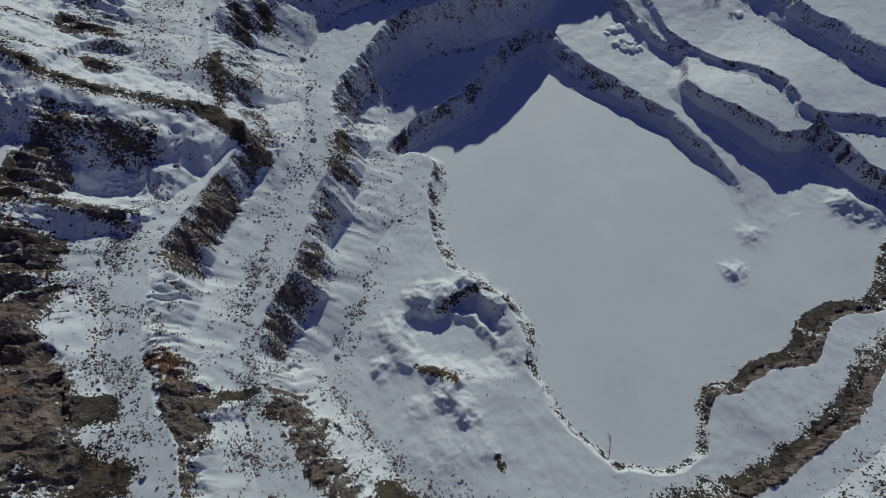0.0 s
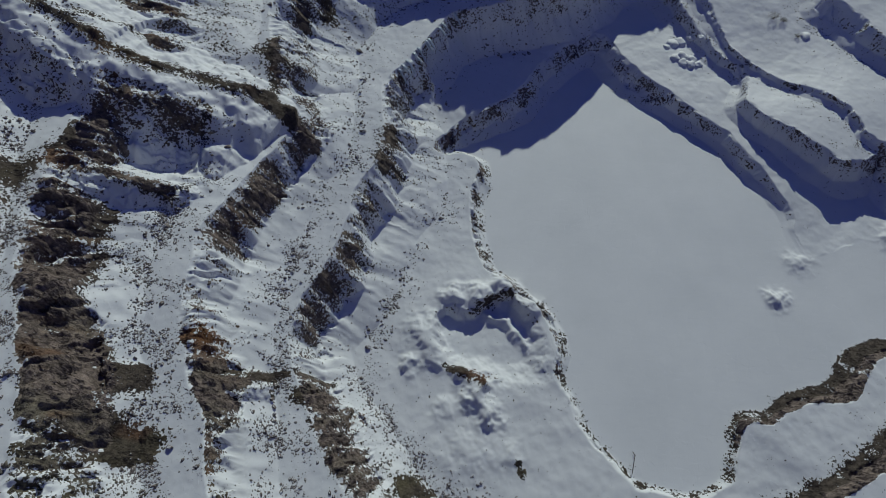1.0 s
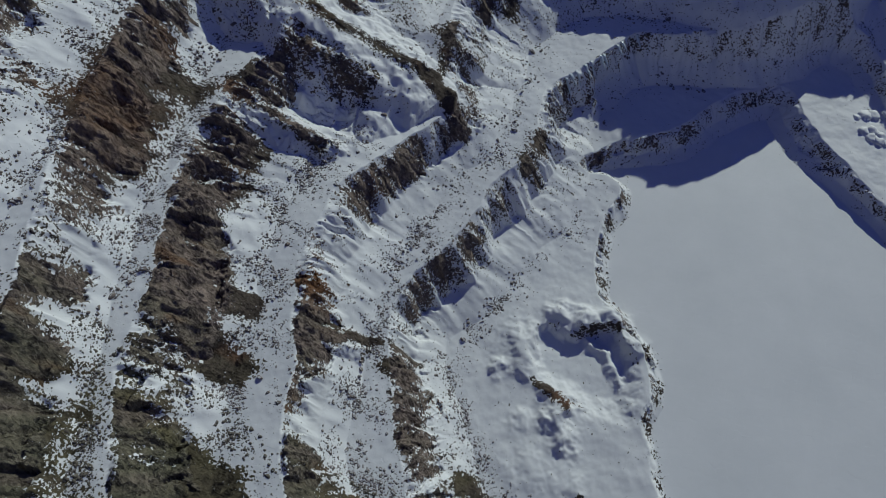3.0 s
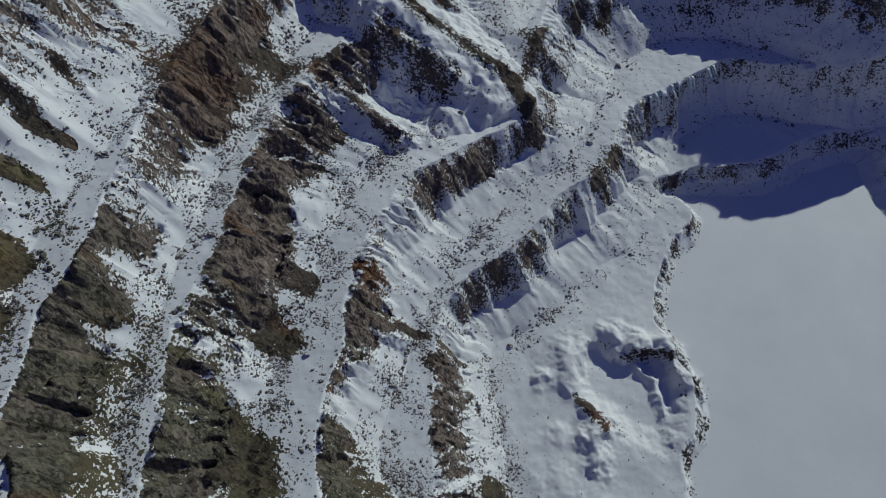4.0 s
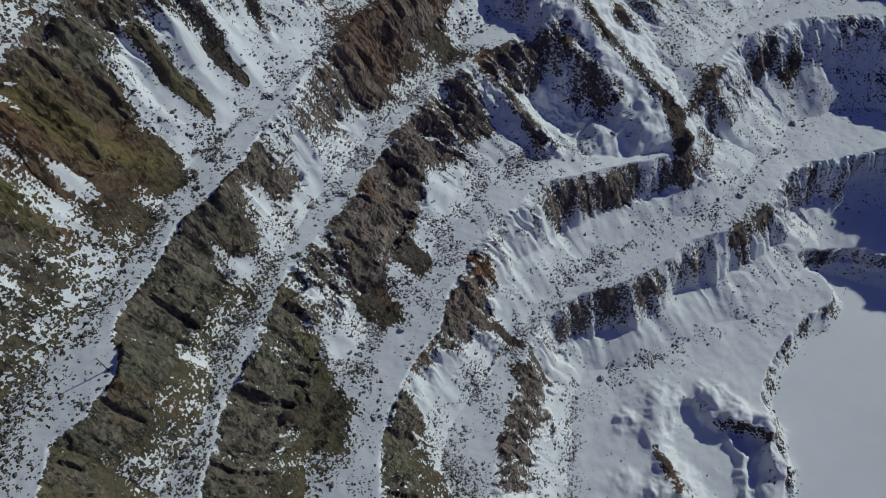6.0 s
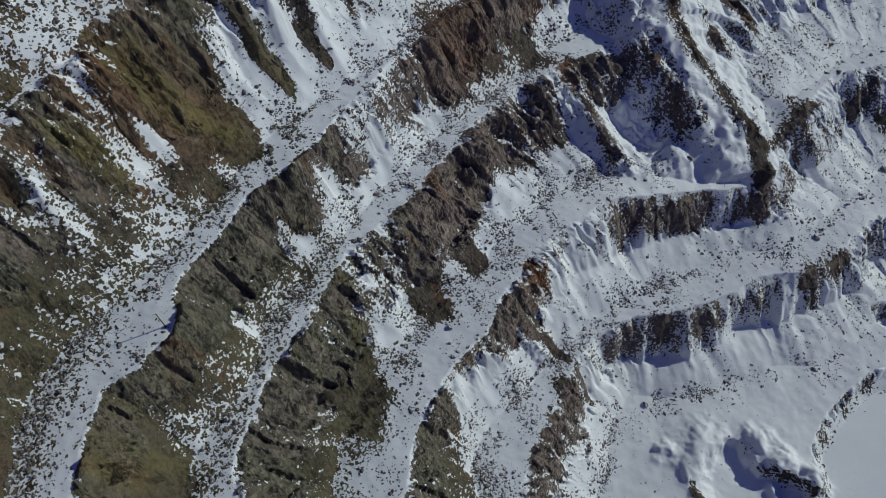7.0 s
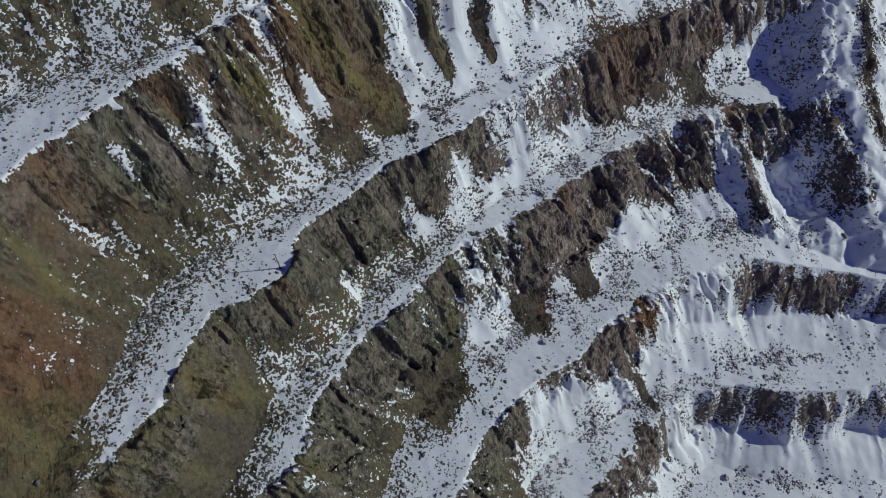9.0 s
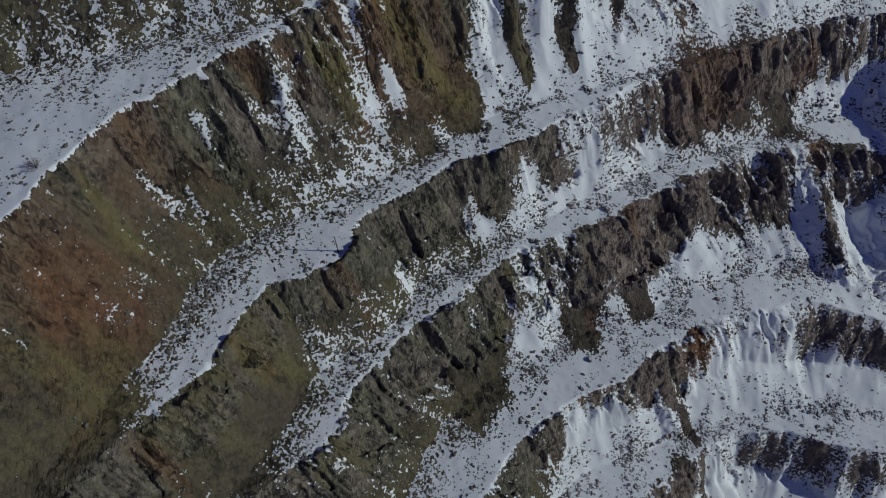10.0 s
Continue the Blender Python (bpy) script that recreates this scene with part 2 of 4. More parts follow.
# an old digging in the lake shelf: its edge, x, y, and two columns for depth and slope
DIGGING = [(-8, 79.5, 1, 1), (-2, 78.3, 1, 1), (2, 81.5, 1, 1), (8.3, 84, 1, 1), (12.4, 79.5, 1, 1), (16, 73, 1, 1), (17.5, 64.5, 1, 1), (8.4, 61.6, 1, 1), (2, 63.6, 1, 1), (-6.3, 65, 1, 1), (-9.6, 71.8, 1, 1)]
# hollows and mounds: rows x, y, radius, height
MOUNDS = [(-6, 82, 3, 1.7), (0, 83.5, 3, 2.0), (6, 86, 3.5, 2.6), (12, 80.5, 3.5, 2.0), (-12, 72.5, 4.6, 1.5), (-10, 68, 4.0, 1.4), (-8, 64.5, 3.0, 0.8), (-2, 62.5, 2.5, 1.6), (3, 60.5, 2.8, 2.2),
          (1, 57, 3.2, 2.2), (4.5, 53, 3.2, 2.2), (-14.5, 64, 2.2, 1.2), (1, 45, 6, 1.1), (10, 45, 3, 0.7), (-5, 54, 3, 0.7), (16, 67, 1.8, 0.7), (81.5, 103, 3.2, 0.9), (74, 91.5, 2.6, 1.3),
          (-73, 97, 8, -2.5), (-65, 91, 4.5, 1.0), (110, 113, 4.5, 2.6), (116, 110, 4, 2.0)]

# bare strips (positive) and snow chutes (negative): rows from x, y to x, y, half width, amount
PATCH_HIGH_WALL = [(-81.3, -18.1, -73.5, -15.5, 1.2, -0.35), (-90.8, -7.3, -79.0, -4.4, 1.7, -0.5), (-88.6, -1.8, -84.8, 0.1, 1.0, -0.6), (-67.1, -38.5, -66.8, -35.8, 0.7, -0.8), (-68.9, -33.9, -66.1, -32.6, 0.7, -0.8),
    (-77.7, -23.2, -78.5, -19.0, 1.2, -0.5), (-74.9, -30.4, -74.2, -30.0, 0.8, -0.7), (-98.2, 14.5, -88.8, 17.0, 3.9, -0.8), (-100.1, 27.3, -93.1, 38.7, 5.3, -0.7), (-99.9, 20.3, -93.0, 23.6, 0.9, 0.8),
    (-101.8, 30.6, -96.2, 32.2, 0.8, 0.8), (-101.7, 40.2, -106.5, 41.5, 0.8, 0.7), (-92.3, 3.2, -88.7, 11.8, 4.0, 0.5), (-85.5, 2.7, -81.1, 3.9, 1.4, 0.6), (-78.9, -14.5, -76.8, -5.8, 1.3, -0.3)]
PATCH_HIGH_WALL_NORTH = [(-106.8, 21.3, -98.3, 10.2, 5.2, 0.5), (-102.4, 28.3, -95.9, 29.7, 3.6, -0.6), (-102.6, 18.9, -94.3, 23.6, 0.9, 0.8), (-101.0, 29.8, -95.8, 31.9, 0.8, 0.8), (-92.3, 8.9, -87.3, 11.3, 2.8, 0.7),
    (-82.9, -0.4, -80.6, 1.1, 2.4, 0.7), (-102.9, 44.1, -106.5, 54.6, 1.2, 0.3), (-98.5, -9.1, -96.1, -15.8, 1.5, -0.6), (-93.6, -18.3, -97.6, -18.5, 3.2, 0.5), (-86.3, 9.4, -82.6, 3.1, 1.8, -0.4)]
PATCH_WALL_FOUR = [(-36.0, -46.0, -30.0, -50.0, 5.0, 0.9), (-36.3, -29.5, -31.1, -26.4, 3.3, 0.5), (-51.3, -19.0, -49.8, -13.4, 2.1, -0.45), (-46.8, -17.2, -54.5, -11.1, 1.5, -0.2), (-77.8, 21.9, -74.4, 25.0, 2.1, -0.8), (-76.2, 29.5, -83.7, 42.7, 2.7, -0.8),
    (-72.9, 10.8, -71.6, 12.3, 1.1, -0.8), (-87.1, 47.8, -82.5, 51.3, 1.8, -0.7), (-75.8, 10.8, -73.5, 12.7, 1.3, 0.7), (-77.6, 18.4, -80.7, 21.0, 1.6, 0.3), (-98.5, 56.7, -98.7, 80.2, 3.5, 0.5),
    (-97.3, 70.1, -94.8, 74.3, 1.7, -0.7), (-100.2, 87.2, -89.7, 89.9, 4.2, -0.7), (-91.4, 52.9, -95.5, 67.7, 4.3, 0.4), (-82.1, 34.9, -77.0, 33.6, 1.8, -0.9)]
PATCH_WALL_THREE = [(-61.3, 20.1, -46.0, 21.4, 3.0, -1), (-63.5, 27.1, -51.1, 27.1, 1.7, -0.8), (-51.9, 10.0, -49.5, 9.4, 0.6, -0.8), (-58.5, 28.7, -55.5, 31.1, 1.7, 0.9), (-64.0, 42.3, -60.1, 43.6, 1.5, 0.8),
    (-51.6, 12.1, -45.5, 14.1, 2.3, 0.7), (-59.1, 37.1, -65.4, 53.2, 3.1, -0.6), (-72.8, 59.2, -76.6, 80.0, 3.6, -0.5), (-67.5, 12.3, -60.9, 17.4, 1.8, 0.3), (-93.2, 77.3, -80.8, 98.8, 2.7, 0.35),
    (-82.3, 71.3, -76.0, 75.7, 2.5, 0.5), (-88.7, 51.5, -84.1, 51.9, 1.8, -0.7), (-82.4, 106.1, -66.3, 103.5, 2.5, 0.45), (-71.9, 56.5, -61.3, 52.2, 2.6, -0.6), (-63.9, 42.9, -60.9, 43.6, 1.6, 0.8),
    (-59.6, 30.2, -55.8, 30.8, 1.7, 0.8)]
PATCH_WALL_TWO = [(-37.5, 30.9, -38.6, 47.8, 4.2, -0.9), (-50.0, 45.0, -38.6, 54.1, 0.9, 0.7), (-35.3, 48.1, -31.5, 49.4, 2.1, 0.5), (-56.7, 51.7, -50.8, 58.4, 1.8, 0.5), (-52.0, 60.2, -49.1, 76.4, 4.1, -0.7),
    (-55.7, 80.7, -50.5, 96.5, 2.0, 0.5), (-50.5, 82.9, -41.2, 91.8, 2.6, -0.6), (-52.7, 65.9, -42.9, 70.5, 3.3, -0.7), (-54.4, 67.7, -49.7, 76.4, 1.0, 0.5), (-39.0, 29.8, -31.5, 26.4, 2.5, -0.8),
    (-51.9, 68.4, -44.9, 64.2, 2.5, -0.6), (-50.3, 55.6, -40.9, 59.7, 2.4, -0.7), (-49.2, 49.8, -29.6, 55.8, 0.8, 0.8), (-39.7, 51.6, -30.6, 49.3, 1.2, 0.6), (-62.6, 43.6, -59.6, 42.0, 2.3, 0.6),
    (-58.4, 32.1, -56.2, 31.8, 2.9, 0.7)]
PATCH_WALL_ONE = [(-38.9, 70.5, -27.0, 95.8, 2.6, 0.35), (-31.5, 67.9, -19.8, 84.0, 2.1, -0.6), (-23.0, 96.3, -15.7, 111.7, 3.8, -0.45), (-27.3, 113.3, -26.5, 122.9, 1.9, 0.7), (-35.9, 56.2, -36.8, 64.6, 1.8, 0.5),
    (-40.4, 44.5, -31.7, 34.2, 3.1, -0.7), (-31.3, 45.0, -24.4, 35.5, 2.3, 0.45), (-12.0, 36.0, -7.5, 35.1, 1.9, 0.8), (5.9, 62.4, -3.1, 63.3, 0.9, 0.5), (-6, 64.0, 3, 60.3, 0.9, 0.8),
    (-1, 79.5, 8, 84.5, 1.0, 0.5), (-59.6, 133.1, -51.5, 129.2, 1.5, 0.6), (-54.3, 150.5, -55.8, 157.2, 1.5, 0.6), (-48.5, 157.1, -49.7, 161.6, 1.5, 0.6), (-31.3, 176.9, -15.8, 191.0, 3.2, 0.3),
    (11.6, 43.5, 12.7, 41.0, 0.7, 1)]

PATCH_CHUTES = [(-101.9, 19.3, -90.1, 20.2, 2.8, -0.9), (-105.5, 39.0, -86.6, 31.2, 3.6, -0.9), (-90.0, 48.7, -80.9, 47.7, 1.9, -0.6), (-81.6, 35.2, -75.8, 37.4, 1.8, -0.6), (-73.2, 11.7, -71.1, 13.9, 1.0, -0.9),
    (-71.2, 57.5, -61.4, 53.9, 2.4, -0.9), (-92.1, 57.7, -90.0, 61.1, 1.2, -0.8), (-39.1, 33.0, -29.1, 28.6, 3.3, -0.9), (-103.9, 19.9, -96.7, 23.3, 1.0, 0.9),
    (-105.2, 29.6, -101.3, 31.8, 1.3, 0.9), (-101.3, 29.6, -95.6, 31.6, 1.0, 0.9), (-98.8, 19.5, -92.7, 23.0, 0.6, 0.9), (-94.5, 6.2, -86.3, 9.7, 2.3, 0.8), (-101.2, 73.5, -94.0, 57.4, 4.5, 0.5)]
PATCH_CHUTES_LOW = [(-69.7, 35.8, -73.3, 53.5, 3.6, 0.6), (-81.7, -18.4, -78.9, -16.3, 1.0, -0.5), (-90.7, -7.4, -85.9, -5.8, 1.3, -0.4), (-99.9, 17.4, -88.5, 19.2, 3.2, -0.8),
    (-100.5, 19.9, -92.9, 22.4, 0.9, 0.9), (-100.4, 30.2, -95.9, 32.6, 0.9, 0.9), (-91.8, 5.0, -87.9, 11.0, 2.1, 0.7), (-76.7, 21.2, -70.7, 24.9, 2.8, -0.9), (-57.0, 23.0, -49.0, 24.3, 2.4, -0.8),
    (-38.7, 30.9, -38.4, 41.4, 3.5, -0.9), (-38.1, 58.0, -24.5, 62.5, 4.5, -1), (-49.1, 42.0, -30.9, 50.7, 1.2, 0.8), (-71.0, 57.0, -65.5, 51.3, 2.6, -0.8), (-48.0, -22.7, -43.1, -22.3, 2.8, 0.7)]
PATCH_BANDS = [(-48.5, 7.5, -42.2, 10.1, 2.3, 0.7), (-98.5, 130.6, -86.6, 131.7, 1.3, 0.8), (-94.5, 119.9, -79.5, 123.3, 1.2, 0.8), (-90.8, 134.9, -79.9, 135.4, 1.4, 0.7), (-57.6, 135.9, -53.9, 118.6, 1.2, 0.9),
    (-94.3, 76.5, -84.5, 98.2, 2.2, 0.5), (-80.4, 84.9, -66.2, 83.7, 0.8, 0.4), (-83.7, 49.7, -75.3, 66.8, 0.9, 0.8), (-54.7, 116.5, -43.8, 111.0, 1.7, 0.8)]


def by_points(rows, k, x, y):
    total, weight = np.zeros(x.shape, np.float32), np.zeros(x.shape, np.float32)
    for r in rows:
        g = 1 / ((x - r[0]) ** 2 + (y - r[1]) ** 2 + 6.0) ** 2
        total += g * r[k]
        weight += g
    return total / weight


def along_rib(rows, x, y):
    """Signed distance from a rib (negative on its left) and its height at the nearest place."""
    best, side, high = np.full(x.shape, 1e18), np.zeros(x.shape), np.zeros(x.shape)
    for a, b in zip(rows[:-1], rows[1:]):
        dx, dy = b[0] - a[0], b[1] - a[1]
        k = np.clip(((x - a[0]) * dx + (y - a[1]) * dy) / (dx * dx + dy * dy), 0, 1)
        e = (x - a[0] - k * dx) ** 2 + (y - a[1] - k * dy) ** 2
        m = e < best
        best = np.where(m, e, best)
        high = np.where(m, a[2] + k * (b[2] - a[2]), high)
        side = np.where(m, (x - a[0]) * dy - (y - a[1]) * dx, side)
    return np.sqrt(best) * np.sign(side), high


near = (np.abs(X - 0) < 130) & (np.abs(Y - 70) < 140)
Z = np.zeros(X.shape)
UP = []                            # how far up each wall a place is: 0 at the foot, 1 at the rim
bare = np.full(X.shape, -0.7)      # 0 deep snow, 1 bare rock
stony = np.zeros(X.shape)          # how thickly loose stones lie
crag, lip = np.zeros(X.shape), np.ones(X.shape)
A, D = X.copy(), Y.copy()          # along and down the wall that a place belongs to
for i, (d, a, h, w) in enumerate(FIELDS):
    rough = 1.0 if i else 0.35
    u0 = np.clip((d + w) / w, 0, 1)
    big = ridged(a, d * 0.25, 9.5, 2, 20 + i, 0.4)
    rib = ridged(a + 0.25 * d, d * 0.45, 3.4, 3, 40 + i)
    smooth = ease(-30, -42, Y + 0.15 * (X + 60)) * (0.8 if i == 5 else 0.0)
    soft = ease(50, 76, Y) * ease(138, 120, Y) if i == 1 else ease(62, 80, Y) * ease(118, 108, Y) if i == 2 else 0.0
    hold = (1 - 0.55 * soft) * (1 - smooth) * ease(0, 0.25, u0) * (1 - 0.85 * ease(0.86, 1.0, u0))
    u = np.clip(u0 + rough * hold * (0.075 * big * ((0.3 + 0.7 * ease(0.5, 0.75, u0)) if i in (1, 2) else (0.6 + 0.4 * ease(0.3, 0.6, u0))) + 0.032 * rib * ease(0.45, 0.65, u0)), 0, 1)
    u = np.where(u0 >= 1, 1, np.where(u0 <= 0, 0, u))
    fan = 0.3224 + (-0.06 * ease(42, 66, Y) if i == 1 else 0.05 * ease(42, 66, Y) if i == 2 else 0.0) + (0.2 * ease(148, 168, Y) * ease(60, 30, X) if i in (1, 2) else 0.0)
    knee = 0.52 + (0.09 * ease(42, 66, Y) if i in (1, 2) else 0.0)
    knee = np.clip(knee + ((0.18 if i == 1 else 0.07) * ease(42, 66, Y) * fbm(a, d * 0.1, 6.5, 3, 33 + i) if i in (1, 2) else 0.0), 0.4, 0.78)
    fan = fan - (0.03 if i == 1 else 0.14) * soft
    prof = np.where(u < knee, fan * u / knee, fan + (u - knee) * (1 - fan) / (1 - knee))
    Z += h * prof
    UP.append(u)
    rock, scree = by_points(COVER[i], 2, X[::2, ::2], Y[::2, ::2]), by_points(COVER[i], 3, X[::2, ::2], Y[::2, ::2])
    rock, scree = doubled(rock), doubled(scree)
    calm = ease(122, 150, Y)
    deep_rock = ease(105, 45, Y) * (0.26 if i in (3, 4) else 0.12)
    split = knee - 0.02 - deep_rock * ease(-24, 8, Y) + 0.10 * big + 0.16 * fbm(a, d * 0.5, 6, 3, 55 + i) + 0.12 * fbm(a, d, 18, 2, 58 + i)
    on_wall = (u0 > 0.0) & (u0 < 0.9999)
    A, D = np.where(on_wall, a, A), np.where(on_wall, d, D)
    up = ease(split - 0.09, split + 0.09, u)
    chute = np.maximum(0, fbm(a + 0.2 * d, d * 0.16, 4.5, 3, 65 + i) - 0.05) * (1.25 - 0.35 * rock) * (1 - 0.8 * calm) * (1 - 0.85 * ease(-12, -34, Y))
    cover = scree * (1 - up) + rock * up - 0.75 * chute + (0.22 * fbm(a, d, 5, 3, 68 + i) + 0.4 * fbm(a + 0.25 * d, d * 0.22, 1.8, 2, 75 + i) * (1 - 0.9 * calm) + 0.4 * calm * fbm(X, Y, 6, 4, 79 + i)) * np.clip(scree + 0.4 + up, 0, 1)
    low = ease(0.0, 0.35, u0)
    foot = -(d + w)                # metres out from the foot of the wall
    litter = np.maximum(scree, 0.42) if i > 1 else scree
    apron = np.where(foot > 0, litter * np.exp(-np.maximum(foot, 0) / (4.4 - 1.0 * np.clip(scree, 0, 1) + 2.0 * ease(40, 5, Y) if i > 1 else 1.5 if i else 0.7)) * 1.1 - 0.24 + 0.24 * fbm(X, Y, 4, 3, 78), -0.7)
    apron = np.minimum(apron, 0.46 if i > 1 else 0.9)
    cover = np.where(u0 > 0, cover * (0.72 + 0.28 * np.maximum(low, ease(0.9, 1.08, scree))), apron)
    edge = ease(-0.5, 0.45, d + 0.25 * fbm(X, Y, 1.3, 2, 96))
    bare = np.maximum(bare, np.where(d < 0.8, cover * (1 - edge) - 0.7 * edge, -0.7))
    crag = np.maximum(crag, np.where(on_wall, up * np.clip(rock, 0, 1) * (1 - 0.45 * ease(20, 40, X) * ease(115, 100, Y)) * (1 - 0.9 * smooth * ease(0.95, 0.75, u0)), 0))
    lip = np.minimum(lip, np.where(u0 < 1, 1 - ease(0.8, 0.99, u0), 1))
    if i:
        stony = np.maximum(stony, np.where((foot > -w * 0.45) & (foot < 14), np.exp(-np.abs(foot - 0.5) / (4.0 if i > 1 else 1.7)), 0) * np.clip(h / 10, 0, 1))
        stony = np.maximum(stony, np.where((d > 0) & (d < 9), 0.16 * np.clip(h / 10, 0, 1), 0))
stony = np.maximum(stony, 0.2 * ease(92, 104, Y) * ease(156, 140, Y) * ease(-44, -36, X) * ease(2, -3, X))
for k, rows in enumerate(RIBS):
    e, high = along_rib(rows, X, Y)
    e = e + 0.6 * fbm(X, Y, 3, 3, 140 + k) + (1.2 if k == 0 else 0.8) * fbm(X, Y, 15, 2, 145 + k)
    high = high + (1.2 if k == 0 else 0.4) * fbm(X, Y, 7, 3, 147 + k)
    drop = np.sqrt(e * e + 2.5) - 1.58
    if k == 0:
        drop = np.where(e < 0, 0.2 * np.minimum(drop, 7) + (0.42 + 0.4 * ease(-62, -70, X)) * np.maximum(drop - 7, 0), 0.5 * drop)
    else:
        drop = 0.95 * drop
    ridge = high - drop + (0.1 if k == 0 else 0.3) * ridged(X, Y, 2.5, 3, 150 + k)
    lift = near & (ridge > Z) & ((FIELDS[2][0] > 0) if k == 0 else True)
    bare = np.where(lift, np.maximum((1.15 if k == 0 else 1.0) - 0.34 * np.abs(e), np.where((e < -6) & (e > -16) & (X < -64), 0.28 + 0.4 * fbm(X, Y, 5, 3, 149), -0.35) if k == 0 else 0.05), bare)
    crag = np.where(lift, np.where((e < -6) & (X < -66), 0.35, np.where(np.abs(e) < 1.6, 0.12 if k == 0 else 0.5, 0.0)), crag)
    Z = np.where(lift, ridge, Z)
for x0, y0, r, high in MOUNDS:
    q = np.hypot(X - x0 + 1.5 * fbm(X, Y, 4, 3, 160), Y - y0 + 1.5 * fbm(X, Y, 4, 3, 165)) / r
    Z += high * np.exp(-q ** 2 * 1.3) * (1 if high > 0 else ease(1.25, 0.6, q) * 1.15)
spot = (np.abs(X - 4) < 22) & (np.abs(Y - 72) < 22)
edge_of = rim_field(DIGGING, X[spot] + 0.8 * fbm(X[spot], Y[spot], 3, 3, 181), Y[spot] + 0.8 * fbm(X[spot], Y[spot], 3, 3, 184))[0]
open_side = ease(76, 66, Y[spot]) + 0.6 * ease(8, 15, X[spot])
Z[spot] -= np.minimum(2.3, Z[spot] - 0.5) * ease(0.5 + 1.5 * open_side, -1.4 - 4.5 * open_side, edge_of)
e, _ = along_rib([(3, 78.5, 0), (7.5, 77.5, 0), (10, 75, 0), (11.8, 72, 0)], X[spot], Y[spot])
Z[spot] += (1.2 + 0.5 * fbm(X[spot], Y[spot], 3, 2, 187)) * np.exp(-((e + 0.6 * fbm(X[spot], Y[spot], 2.5, 3, 188)) / 1.3) ** 2)
bare[spot] = np.maximum(bare[spot], (0.36 - 0.4 * np.abs(edge_of - 0.1)) * ease(74, 78, Y[spot]) - 0.1)
far = ease(150, 900, np.hypot(X - 0, Y - 90))
Z += far * 160 + 60 * far * fbm(X, Y, 420, 5, 99)
bare = np.where(FIELDS[6][0] > 2, 0.25 + 0.5 * fbm(X, Y, 60, 4, 98), bare)
dry = FIELDS[0][0] > -0.5
shelf = (FIELDS[0][0] > 0) & (FIELDS[1][0] < 0)
Z += dry * (0.13 * fbm(X, Y, 7, 3, 61) + 0.035 * fbm(X, Y, 1.8, 2, 62)) + shelf * 0.13 * fbm(X, Y, 9, 3, 63)
Z += 0.02 * fbm(X, Y, 14, 3, 66)
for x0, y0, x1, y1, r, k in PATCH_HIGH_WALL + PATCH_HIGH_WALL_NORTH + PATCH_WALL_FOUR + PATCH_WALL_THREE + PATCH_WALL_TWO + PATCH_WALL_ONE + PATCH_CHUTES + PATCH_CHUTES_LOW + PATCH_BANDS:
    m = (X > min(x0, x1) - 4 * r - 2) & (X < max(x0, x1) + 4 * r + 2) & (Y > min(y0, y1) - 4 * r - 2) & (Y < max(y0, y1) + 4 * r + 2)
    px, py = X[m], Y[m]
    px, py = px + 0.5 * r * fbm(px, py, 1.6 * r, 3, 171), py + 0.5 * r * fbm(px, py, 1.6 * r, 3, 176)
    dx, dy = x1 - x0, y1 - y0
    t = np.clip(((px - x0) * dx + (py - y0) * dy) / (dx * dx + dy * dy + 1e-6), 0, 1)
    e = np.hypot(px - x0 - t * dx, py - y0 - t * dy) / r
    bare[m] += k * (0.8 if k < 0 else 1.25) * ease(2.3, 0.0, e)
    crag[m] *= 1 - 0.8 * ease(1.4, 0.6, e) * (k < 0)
bare = np.where(FIELDS[0][0] < -FIELDS[0][3] - 2.5, -1.1, np.clip(bare, -0.8, 1.35))
# crags: buttresses and slabs that run down the walls, with clefts between them
rocky = crag > 0.005
rx, ry, ra, rd, rl = X[rocky], Y[rocky], A[rocky], D[rocky], lip[rocky]
warp = 1.1 * fbm(rx, ry, 6, 3, 77)
big, gap = facets(ra + 0.45 * rd + warp, 0.4 * rd + 0.3 * warp, 6.2, 3)
mid, gap2 = facets(ra + 0.7 * rd - 0.6 * warp, 0.42 * rd, 2.2, 11)
small, gap3 = facets(rx + warp, ry - 0.4 * warp, 0.85, 17)
fins = ridged(ra + 0.5 * rd, 0.16 * rd, 5.2, 3, 88, 0.55)
Z[rocky] += crag[rocky] * (rl * (np.minimum(2.2 * big, 0.8) + 0.8 * mid + 0.5 * fins - 0.5 * ease(0.14, 0, gap)) + (0.2 + 0.8 * rl) * (0.28 * small - 0.4 * ease(0.22, 0, gap2) - 0.12 * ease(0.2, 0, gap3)))
scrub = np.clip(bare, 0, 1) * (1 - crag)
Z += near * scrub * 0.12 * ridged(X, Y, 2.2, 3, 91)
gx, gy = np.gradient(Z, GX, GY)
slope = np.degrees(np.arctan(np.hypot(gx, gy)))
bare = bare + crag * (1 - 0.8 * ease(0.95, 1.2, bare)) * np.clip((slope - 52) / 34, -0.6, 0.3) + 0.10 * fbm(X, Y, 5, 3, 71)

# ------------------------------------------------------------ materials
def material(name):
    m = bpy.data.materials.new(name)
    m.use_nodes = True
    return m, m.node_tree.nodes, m.node_tree.links, m.node_tree.nodes["Principled BSDF"]


def node(nodes, kind, **inputs):
    n = nodes.new(kind)
    for k, v in inputs.items():
        n.inputs[k].default_value = v
    return n


